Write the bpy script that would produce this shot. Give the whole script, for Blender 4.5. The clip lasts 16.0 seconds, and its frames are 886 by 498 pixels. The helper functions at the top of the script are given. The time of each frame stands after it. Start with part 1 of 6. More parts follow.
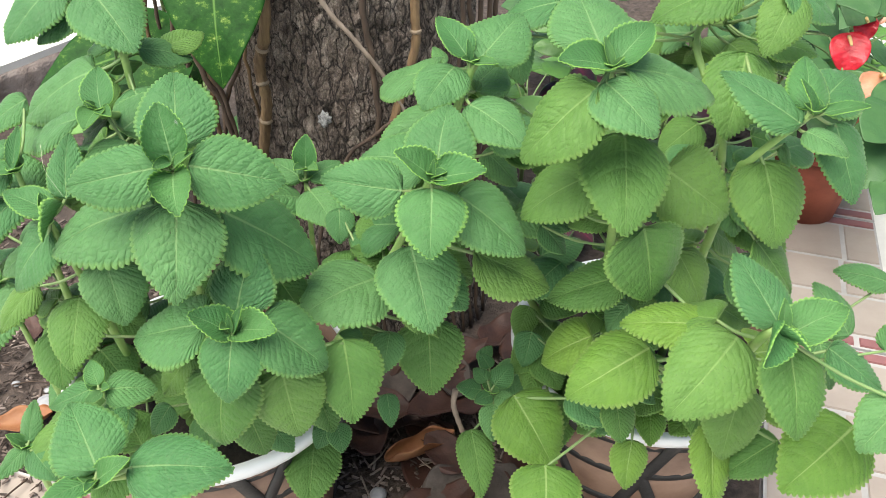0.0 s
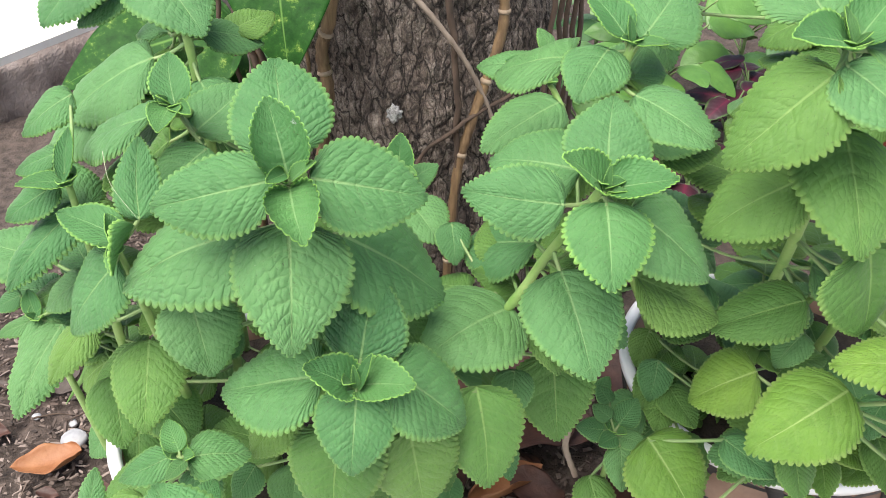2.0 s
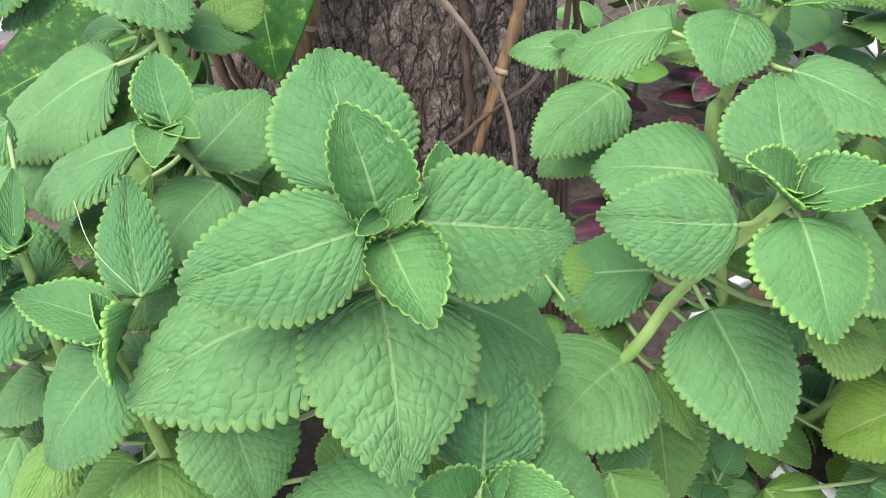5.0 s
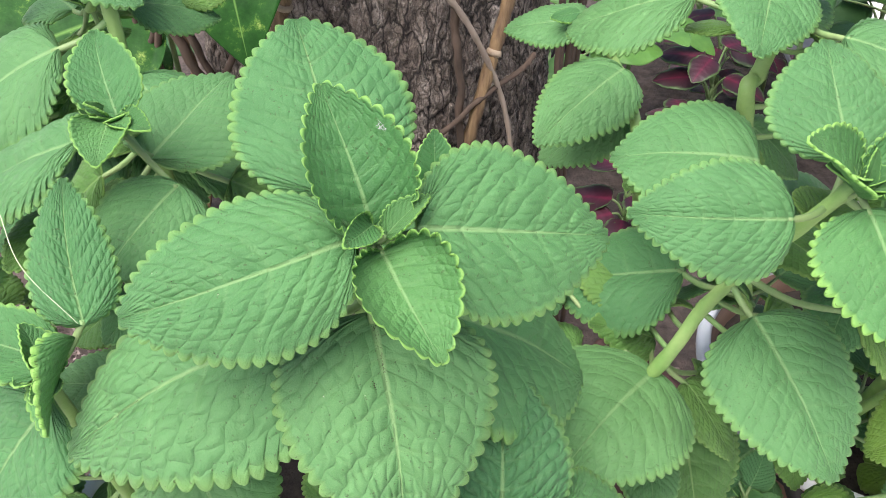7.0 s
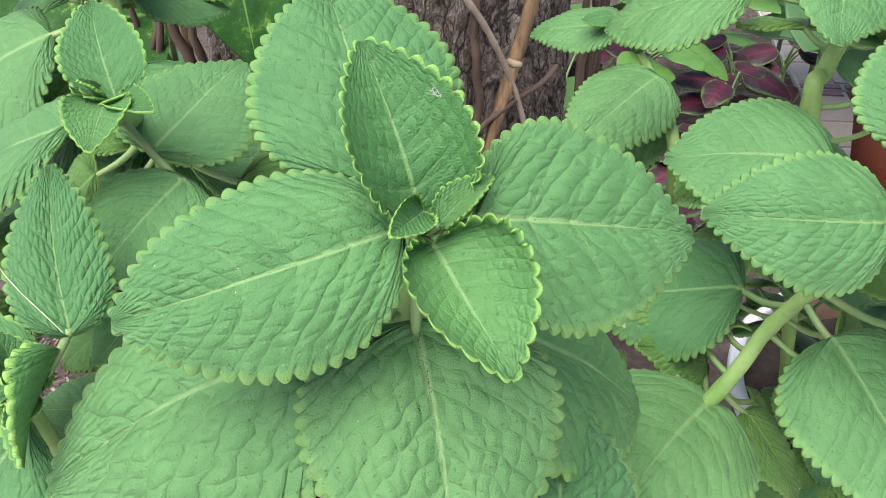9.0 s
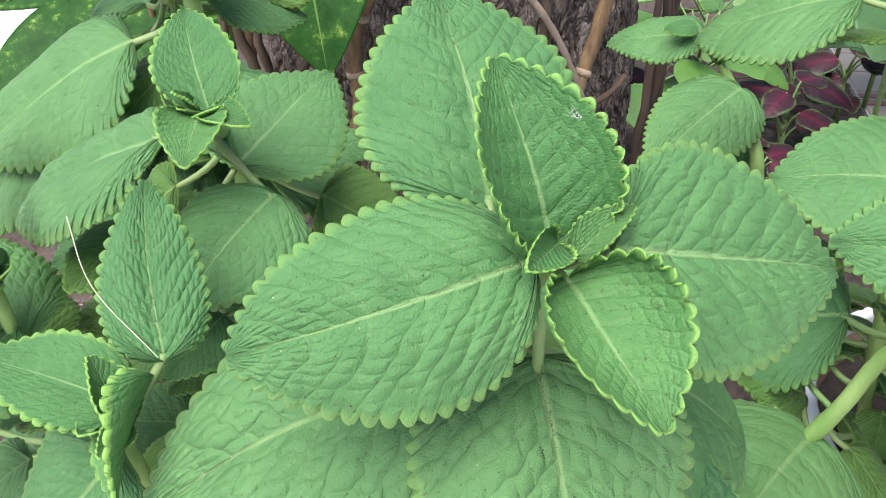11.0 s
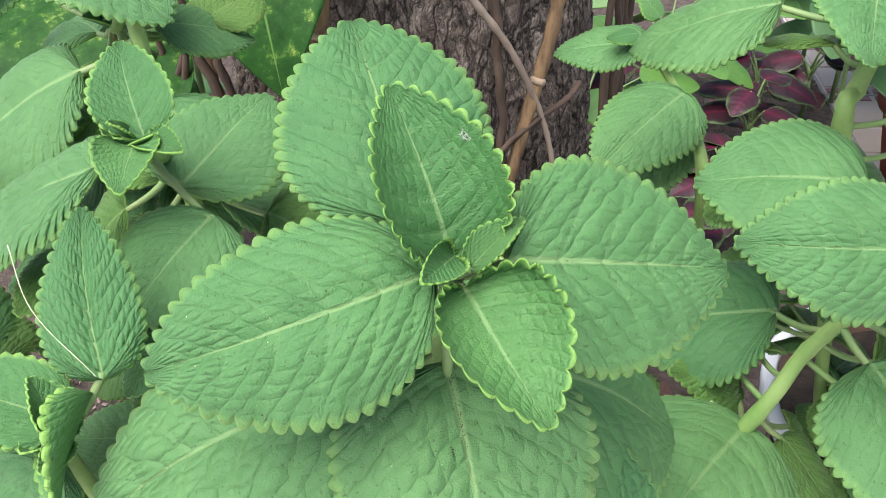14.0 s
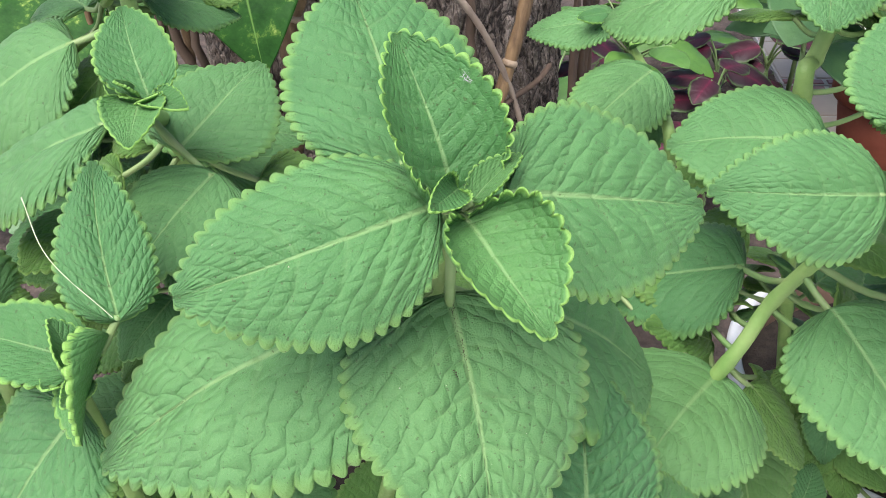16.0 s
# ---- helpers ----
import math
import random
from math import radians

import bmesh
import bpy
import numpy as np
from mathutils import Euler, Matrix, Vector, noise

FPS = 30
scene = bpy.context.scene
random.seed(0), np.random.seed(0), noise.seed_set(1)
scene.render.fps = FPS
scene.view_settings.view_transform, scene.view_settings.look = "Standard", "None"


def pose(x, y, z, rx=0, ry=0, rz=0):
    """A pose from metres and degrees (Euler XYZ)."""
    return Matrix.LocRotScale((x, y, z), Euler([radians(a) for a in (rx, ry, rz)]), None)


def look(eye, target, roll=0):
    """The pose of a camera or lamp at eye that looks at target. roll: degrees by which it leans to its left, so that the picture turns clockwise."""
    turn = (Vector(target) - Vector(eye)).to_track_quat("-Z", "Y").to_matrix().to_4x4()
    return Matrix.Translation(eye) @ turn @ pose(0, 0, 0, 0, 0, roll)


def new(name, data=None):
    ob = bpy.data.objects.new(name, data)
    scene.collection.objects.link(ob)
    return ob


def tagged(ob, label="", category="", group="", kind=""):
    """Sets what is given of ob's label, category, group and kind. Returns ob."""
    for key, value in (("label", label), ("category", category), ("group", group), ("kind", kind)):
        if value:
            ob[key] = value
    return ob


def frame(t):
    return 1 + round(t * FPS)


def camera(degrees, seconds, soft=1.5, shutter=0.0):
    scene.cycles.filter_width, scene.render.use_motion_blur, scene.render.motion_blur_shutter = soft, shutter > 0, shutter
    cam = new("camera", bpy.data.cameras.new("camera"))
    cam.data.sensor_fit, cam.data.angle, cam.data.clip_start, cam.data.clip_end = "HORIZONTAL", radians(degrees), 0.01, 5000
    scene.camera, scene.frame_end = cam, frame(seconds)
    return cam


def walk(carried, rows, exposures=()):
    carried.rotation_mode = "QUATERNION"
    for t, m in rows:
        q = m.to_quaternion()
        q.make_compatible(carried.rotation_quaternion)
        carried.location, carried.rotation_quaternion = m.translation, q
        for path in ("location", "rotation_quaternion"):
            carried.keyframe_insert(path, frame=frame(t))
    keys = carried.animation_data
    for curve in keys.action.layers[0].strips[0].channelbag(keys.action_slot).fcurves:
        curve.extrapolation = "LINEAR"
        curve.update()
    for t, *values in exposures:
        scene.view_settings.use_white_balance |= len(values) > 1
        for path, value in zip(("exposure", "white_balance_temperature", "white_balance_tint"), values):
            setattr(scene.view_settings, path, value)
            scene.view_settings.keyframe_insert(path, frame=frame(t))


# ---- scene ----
cam = camera(55.5, 16.0, soft=0.9)
METRES, EYE, TILT, LEAN, TURN = 0.65, 0.88, -35.0, 0.0, 0.0
ROWS = [
    (0.0, 0.0, 0.0, 0.0, 0.0, 0.0, 0.0),
    (0.5, -0.0331, 0.0453, 0.0092, -0.03, 0.1, -0.19),
    (1.0, -0.0743, 0.095, 0.0121, 0.07, -0.05, -0.3),
    (1.5, -0.1299, 0.1547, 0.0256, -0.26, -0.26, -0.09),
    (2.0, -0.1824, 0.21, 0.038, -1.11, -0.61, 0.74),
    (2.5, -0.2354, 0.2704, 0.048, -2.52, -0.89, 2.41),
    (3.0, -0.286, 0.3276, 0.0657, -4.43, -1.05, 3.74),
    (3.5, -0.3061, 0.3574, 0.065, -5.78, -1.06, 3.91),
    (4.0, -0.313, 0.3911, 0.0728, -6.45, -1.07, 4.61),
    (4.5, -0.318, 0.4246, 0.0745, -6.71, -1.12, 5.2),
    (5.0, -0.3242, 0.4542, 0.0838, -6.78, -1.03, 5.49),
    (7.5, -0.3224, 0.5749, 0.0925, -8.07, -1.92, 7.08),
    (8.0, -0.326, 0.6006, 0.0922, -8.23, -1.87, 7.06),
    (8.5, -0.3265, 0.6128, 0.0884, -8.42, -0.86, 6.86),
    (9.0, -0.3413, 0.6188, 0.0792, -8.22, 0.41, 6.37),
    (9.5, -0.3597, 0.6257, 0.0757, -7.54, 0.97, 5.39),
    (10.0, -0.3753, 0.6224, 0.0854, -6.59, 1.25, 4.81),
    (12.5, -0.3479, 0.6814, 0.1016, -5.95, 0.17, 6.05),
    (13.0, -0.3373, 0.6782, 0.0998, -6.21, 0.4, 6.48),
    (13.5, -0.3349, 0.6436, 0.0953, -6.25, 0.93, 7.03),
    (14.0, -0.3421, 0.6215, 0.0924, -6.56, 1.24, 7.32),
    (14.5, -0.3374, 0.6146, 0.0976, -7.38, 1.22, 7.92),
    (15.0, -0.3385, 0.609, 0.0931, -8.48, 1.4, 8.29),
    (15.5, -0.3617, 0.6059, 0.0852, -9.02, 1.26, 8.45),
    (16.0, -0.3646, 0.5981, 0.0683, -9.02, 0.82, 8.06),
]
WALK = [(t, pose(0, 0, EYE, TILT, LEAN, TURN) @ pose(METRES * x, METRES * y, METRES * z, 90 + pitch, roll, yaw)) for t, x, y, z, yaw, pitch, roll in ROWS]
walk(cam, WALK, [(0.0, 0.96, 6600, 6), (1.5, 1.05, 6550, 9), (3.0, 1.17, 6500, 12), (5.0, 1.18, 6350, 14), (8.0, 1.10, 6300, 14), (16.0, 1.05, 6300, 14)])

# ---- daylight: open shade under a bright, hazy sky ----
SUN_ELEVATION, SUN_AZIMUTH = 66.0, 225.0
world = bpy.data.worlds.new("sky")
scene.world = world
world.use_nodes = True
wn = world.node_tree.nodes
sky = wn.new("ShaderNodeTexSky")
sky.sky_type, sky.sun_disc = "NISHITA", False
sky.sun_elevation, sky.sun_rotation = radians(SUN_ELEVATION), radians(SUN_AZIMUTH)
sky.dust_density, sky.air_density, sky.ozone_density = 3.0, 1.0, 1.0
world.node_tree.links.new(sky.outputs[0], wn["Background"].inputs[0])
wn["Background"].inputs[1].default_value = 0.09
sun_data = bpy.data.lights.new("sun", "SUN")
sun_data.energy, sun_data.angle, sun_data.color = 3.7, radians(58), (1.0, 0.96, 0.90)
sun = new("sun", sun_data)
a, e = radians(SUN_AZIMUTH), radians(SUN_ELEVATION)
to_sun = Vector((math.sin(a) * math.cos(e), math.cos(a) * math.cos(e), math.sin(e)))
sun.matrix_world = look(tuple(to_sun * 5), (0, 0, 0))


# ---- materials ----
def material(name, rough=0.6):
    m = bpy.data.materials.new(name)
    m.use_nodes = True
    nt = m.node_tree
    b = nt.nodes["Principled BSDF"]
    b.inputs["Roughness"].default_value = rough
    return m, nt, b


class Nodes:
    """Short forms for node graphs."""

    def __init__(self, nt):
        self.nt = nt

    def add(self, kind, **put):
        n = self.nt.nodes.new(kind)
        for k, v in put.items():
            if isinstance(v, bpy.types.NodeSocket):
                self.nt.links.new(v, n.inputs[k])
            else:
                n.inputs[k].default_value = v
        return n

    def link(self, a, b):
        self.nt.links.new(a, b)

    def math(self, op, a, b=0.0, c=0.0):
        n = self.nt.nodes.new("ShaderNodeMath")
        n.operation = op
        for i, v in enumerate((a, b, c)):
            if isinstance(v, bpy.types.NodeSocket):
                self.link(v, n.inputs[i])
            else:
                n.inputs[i].default_value = v
        return n.outputs[0]

    def ramp(self, v, stops):
        n = self.nt.nodes.new("ShaderNodeValToRGB")
        el = n.color_ramp.elements
        el[0].position, el[0].color = stops[0][0], (*stops[0][1], 1)
        el[1].position, el[1].color = stops[-1][0], (*stops[-1][1], 1)
        for p, c in stops[1:-1]:
            x = el.new(p)
            x.color = (*c, 1)
        self.link(v, n.inputs[0])
        return n.outputs[0]

    def mix(self, f, a, b, blend="MIX"):
        n = self.nt.nodes.new("ShaderNodeMix")
        n.data_type, n.blend_type = "RGBA", blend
        for i, v in ((0, f), (6, a), (7, b)):
            if isinstance(v, bpy.types.NodeSocket):
                self.link(v, n.inputs[i])
            else:
                n.inputs[i].default_value = v if i == 0 else (*v, 1)
        return n.outputs[2]

    def noise(self, vec, scale, detail=4.0, rough=0.6):
        n = self.nt.nodes.new("ShaderNodeTexNoise")
        n.inputs["Scale"].default_value, n.inputs["Detail"].default_value, n.inputs["Roughness"].default_value = scale, detail, rough
        self.link(vec, n.inputs["Vector"])
        return n.outputs[0]

    def voronoi(self, vec, scale, feature="F1"):
        n = self.nt.nodes.new("ShaderNodeTexVoronoi")
        n.feature = feature
        n.inputs["Scale"].default_value = scale
        self.link(vec, n.inputs["Vector"])
        return n.outputs["Distance"]

    def bump(self, height, distance, strength=1.0, after=None):
        n = self.nt.nodes.new("ShaderNodeBump")
        n.inputs["Strength"].default_value, n.inputs["Distance"].default_value = strength, distance
        self.link(height, n.inputs["Height"])
        if after is not None:
            self.link(after, n.inputs["Normal"])
        return n.outputs[0]

    def uv(self, name):
        n = self.nt.nodes.new("ShaderNodeUVMap")
        n.uv_map = name
        return n.outputs[0]

    def local(self):
        return self.nt.nodes.new("ShaderNodeTexCoord").outputs["Object"]


def leaf_material(name, body, dark, rim, vein, relief=1.0, cell=1.0):
    """Downy leaf: puckered between the veins, pale midrib, light scalloped rim."""
    m, nt, b = material(name, 0.46)
    g = Nodes(nt)
    sep = g.add("ShaderNodeSeparateXYZ", Vector=g.uv("leaf"))
    across = g.math("ABSOLUTE", g.math("SUBTRACT", g.math("MULTIPLY", sep.outputs[0], 2.0), 1.0))
    along = sep.outputs[1]
    flat = g.uv("flat")
    info = g.nt.nodes.new("ShaderNodeObjectInfo")
    shift = g.add("ShaderNodeVectorMath")
    shift.operation = "ADD"
    g.link(flat, shift.inputs[0])
    far = g.add("ShaderNodeCombineXYZ", Z=g.math("MULTIPLY", info.outputs["Random"], 37.0))
    g.link(far.outputs[0], shift.inputs[1])
    place = shift.outputs[0]
    # side veins: one each seventh of the way
    f = g.math("FRACT", g.math("MULTIPLY", along, 9.0))
    side = g.math("ABSOLUTE", g.math("SUBTRACT", f, 0.5))
    side_line = g.math("MULTIPLY", g.math("SMOOTH_MIN", g.math("MULTIPLY", g.math("SUBTRACT", side, 0.40), 10.0), 1.0, 0.1), g.math("SUBTRACT", 1.0, across))
    side_line = g.math("MAXIMUM", side_line, 0.0)
    mid = g.math("MAXIMUM", g.math("SUBTRACT", 1.0, g.math("DIVIDE", across, g.math("MULTIPLY_ADD", g.math("SUBTRACT", 1.0, along), 0.040, 0.016))), 0.0)
    rim_f = g.math("SMOOTH_MIN", g.math("MAXIMUM", g.math("MULTIPLY", g.math("SUBTRACT", across, 0.91), 12.0), 0.0), 1.0, 0.1)
    mottle = g.noise(place, 55.0, 5.0, 0.65)
    big = g.noise(place, 16.0, 2.0)
    col = g.mix(g.ramp(mottle, [(0.34, (0, 0, 0)), (0.66, (1, 1, 1))]), dark, body)
    col = g.mix(g.math("MULTIPLY", big, 0.35), col, tuple(min(1, 1.25 * c) for c in body))
    hue = g.add("ShaderNodeHueSaturation", Color=col)
    g.link(g.math("MULTIPLY_ADD", info.outputs["Random"], 0.024, 0.488), hue.inputs["Hue"])
    g.link(g.math("MULTIPLY_ADD", info.outputs["Random"], -0.30, 1.15), hue.inputs["Value"])
    col = g.mix(g.math("MULTIPLY", side_line, 0.16), hue.outputs[0], vein)
    col = g.mix(g.math("SMOOTH_MIN", g.math("MULTIPLY", mid, 1.4), 0.8, 0.2), col, vein)
    col = g.mix(g.math("MULTIPLY", rim_f, 0.8), col, rim)
    down = g.noise(place, 2200.0, 2.0)
    col = g.mix(g.math("MULTIPLY", g.math("MAXIMUM", g.math("SUBTRACT", down, 0.5), 0.0), 0.9), col, vein)
    specks = g.math("GREATER_THAN", g.noise(place, 800.0, 1.0), 0.70)
    col = g.mix(g.math("MULTIPLY", specks, 0.55), col, (0.05, 0.05, 0.02))
    g.link(col, b.inputs["Base Color"])
    b.inputs["Sheen Weight"].default_value = 0.06
    b.inputs["Sheen Roughness"].default_value = 0.5
    b.inputs["Sheen Tint"].default_value = (0.75, 1.0, 0.6, 1.0)
    b.inputs["Specular IOR Level"].default_value = 0.42
    # relief: rows of small cushions between the side veins and their cross veins, wrinkles and down
    wob = g.nt.nodes.new("ShaderNodeTexNoise")
    wob.inputs["Scale"].default_value, wob.inputs["Detail"].default_value = 130.0, 1.0
    g.link(place, wob.inputs["Vector"])
    drift = g.add("ShaderNodeSeparateColor", Color=wob.outputs["Color"])
    lift = g.math("MULTIPLY_ADD", drift.outputs[0], 0.9, g.math("MULTIPLY", g.math("MULTIPLY_ADD", across, -0.10, along), 17.0 * cell))
    lane = g.nt.nodes.new("ShaderNodeTexWhiteNoise")
    lane.noise_dimensions = "1D"
    g.link(g.math("ADD", g.math("FLOOR", lift), g.math("MULTIPLY", info.outputs["Random"], 37.0)), lane.inputs["W"])
    reach = g.math("MULTIPLY_ADD", across, 7.0 * cell, g.math("ADD", g.math("MULTIPLY", lane.outputs[0], 0.8), g.math("MULTIPLY", drift.outputs[1], 1.2)))
    ridge_a = g.math("POWER", g.math("ABSOLUTE", g.math("SINE", g.math("MULTIPLY", lift, math.pi))), 0.75)
    ridge_b = g.math("POWER", g.math("ABSOLUTE", g.math("SINE", g.math("MULTIPLY", reach, math.pi))), 0.75)
    swell = g.math("POWER", g.math("ABSOLUTE", g.math("SINE", g.math("MULTIPLY", lift, 0.5 * math.pi))), 0.6)
    dome = g.math("ADD", g.math("MULTIPLY", g.math("MULTIPLY_ADD", ridge_b, 0.75, 0.25), ridge_a), g.math("MULTIPLY", swell, 0.30))
    dome = g.math("MULTIPLY", g.math("MULTIPLY", dome, g.math("MULTIPLY_ADD", big, 0.9, 0.5)), g.math("SUBTRACT", 1.0, g.math("MAXIMUM", g.math("MULTIPLY", rim_f, 0.8), mid)))
    fine = g.noise(place, 1900.0, 3.0)
    h = g.math("ADD", g.math("MULTIPLY", dome, 0.62), g.math("MULTIPLY", side_line, -0.25))
    h = g.math("ADD", h, g.math("MULTIPLY", g.noise(place, 420.0, 2.0), 0.14))
    h = g.math("ADD", h, g.math("MULTIPLY", mid, 0.15))
    n1 = g.bump(h, 0.0012 * relief, 1.0)
    n2 = g.bump(fine, 0.0005, 1.0, n1)
    g.link(n2, b.inputs["Normal"])
    tr = g.add("ShaderNodeBsdfTranslucent", Color=g.mix(0.5, col, rim))
    g.link(n2, tr.inputs["Normal"])
    mixer = g.add("ShaderNodeMixShader", Fac=0.28)
    g.link(b.outputs[0], mixer.inputs[1])
    g.link(tr.outputs[0], mixer.inputs[2])
    g.link(mixer.outputs[0], nt.nodes["Material Output"].inputs["Surface"])
    return m


LEAF = {
    "grown": leaf_material("oregano_leaf", (0.098, 0.260, 0.084), (0.066, 0.198, 0.060), (0.23, 0.43, 0.11), (0.26, 0.43, 0.17), 0.9),
    "quilted": leaf_material("oregano_leaf_quilted", (0.094, 0.250, 0.084), (0.064, 0.192, 0.060), (0.22, 0.41, 0.11), (0.26, 0.43, 0.17), 1.45, 0.95),
    "even": leaf_material("oregano_leaf_even", (0.104, 0.262, 0.088), (0.074, 0.206, 0.064), (0.22, 0.42, 0.12), (0.24, 0.41, 0.16), 0.72, 1.0),
    "mid": leaf_material("oregano_leaf_olive", (0.118, 0.256, 0.052), (0.086, 0.204, 0.040), (0.23, 0.39, 0.09), (0.25, 0.40, 0.12), 0.75, 1.0),
    "young": leaf_material("oregano_leaf_young", (0.082, 0.235, 0.068), (0.058, 0.180, 0.052), (0.32, 0.58, 0.12), (0.24, 0.41, 0.16), 0.48, 1.0),
    "old": leaf_material("oregano_leaf_old", (0.132, 0.272, 0.034), (0.094, 0.212, 0.028), (0.28, 0.42, 0.10), (0.33, 0.46, 0.15), 0.6, 1.0),
}


def plain(name, c1, c2, scale, rough=0.6, bump=0.0, bump_scale=0.0, stretch=(1, 1, 1), metal=0.0):
    """Two tones mixed by noise, with a fine relief."""
    m, nt, b = material(name, rough)
    g = Nodes(nt)
    mp = g.add("ShaderNodeMapping", Vector=g.local(), Scale=stretch)
    v = mp.outputs[0]
    n = g.noise(v, scale, 6.0)
    g.link(g.ramp(n, [(0.3, c1), (0.7, c2)]), b.inputs["Base Color"])
    b.inputs["Metallic"].default_value = metal
    if bump:
        g.link(g.bump(g.noise(v, bump_scale or scale * 3, 5.0), bump), b.inputs["Normal"])
    return m


STEM = plain("stem_green", (0.16, 0.30, 0.07), (0.26, 0.38, 0.12), 60, 0.55, 0.0004, 500)
PETIOLE = plain("petiole_green", (0.14, 0.26, 0.08), (0.23, 0.30, 0.12), 80, 0.55, 0.0003, 600)
VINE = plain("vine_brown", (0.075, 0.042, 0.020), (0.24, 0.155, 0.075), 130, 0.7, 0.002, 300, (1, 1, 0.15))
NODE = plain("vine_node_pale", (0.20, 0.14, 0.09), (0.34, 0.27, 0.19), 120, 0.8, 0.0006, 400)
ROOT = plain("aerial_root", (0.035, 0.023, 0.016), (0.095, 0.062, 0.042), 60, 0.85, 0.001, 260, (1, 1, 0.2))
TWIG = plain("dry_twig", (0.16, 0.12, 0.09), (0.30, 0.24, 0.19), 70, 0.8, 0.0008, 300, (1, 1, 0.2))
SOIL = plain("soil", (0.032, 0.024, 0.019), (0.115, 0.086, 0.072), 60, 0.95, 0.006, 160)
POT_SOIL = plain("pot_soil", (0.018, 0.014, 0.011), (0.055, 0.042, 0.032), 90, 0.95, 0.004, 220)
LITTER = plain("dry_leaf_brown", (0.030, 0.012, 0.008), (0.080, 0.033, 0.021), 40, 0.6, 0.001, 150)
LITTER_GREY = plain("dry_leaf_grey", (0.042, 0.032, 0.026), (0.098, 0.077, 0.064), 40, 0.75, 0.001, 150)
LITTER_ORANGE = plain("dry_leaf_orange", (0.210, 0.075, 0.026), (0.315, 0.143, 0.060), 30, 0.6, 0.0012, 120)
WHITE = plain("white_plastic", (0.72, 0.74, 0.75), (0.80, 0.81, 0.81), 20, 0.35, 0.0003, 200)
BLACK = plain("black_band", (0.012, 0.012, 0.013), (0.030, 0.029, 0.028), 50, 0.6, 0.0006, 200)
POT_SIDE = plain("pot_stone_print", (0.160, 0.092, 0.060), (0.272, 0.172, 0.120), 22, 0.5, 0.0005, 120)
CLAY = plain("terracotta", (0.20, 0.045, 0.022), (0.29, 0.075, 0.038), 25, 0.75, 0.0008, 200)
PEBBLE = plain("pebble_grey", (0.24, 0.24, 0.25), (0.40, 0.40, 0.41), 60, 0.7, 0.0008, 250)
PLASTER = plain("pale_plaster", (0.62, 0.60, 0.56), (0.75, 0.73, 0.69), 12, 0.8, 0.001, 150)
CONCRETE = plain("weathered_concrete", (0.13, 0.095, 0.08), (0.36, 0.30, 0.27), 18, 0.9, 0.008, 70)
TILE_PEACH = plain("tile_peach", (0.32, 0.265, 0.222), (0.41, 0.35, 0.30), 9, 0.45, 0.0004, 150)
TILE_MAUVE = plain("tile_mauve", (0.21, 0.085, 0.085), (0.29, 0.13, 0.125), 15, 0.45, 0.0004, 150)
LICHEN = plain("lichen_white", (0.14, 0.13, 0.125), (0.50, 0.50, 0.49), 420, 0.9, 0.001, 500)
CLAY_PALE = plain("broken_clay", (0.42, 0.22, 0.17), (0.58, 0.36, 0.29), 40, 0.85, 0.001, 200)
JOINT = plain("dark_joint", (0.10, 0.09, 0.09), (0.20, 0.18, 0.18), 60, 0.9)
STRAW = plain("dry_straw", (0.40, 0.45, 0.27), (0.60, 0.62, 0.45), 300, 0.7)
DARK_GRAIN = plain("dark_grain", (0.03, 0.022, 0.012), (0.07, 0.05, 0.025), 300, 0.8)
STRAW_GREY = plain("grey_fluff", (0.25, 0.26, 0.24), (0.42, 0.42, 0.40), 300, 0.8)
GROUT = plain("grout_white", (0.36, 0.345, 0.33), (0.47, 0.45, 0.43), 30, 0.8, 0.0006, 200)


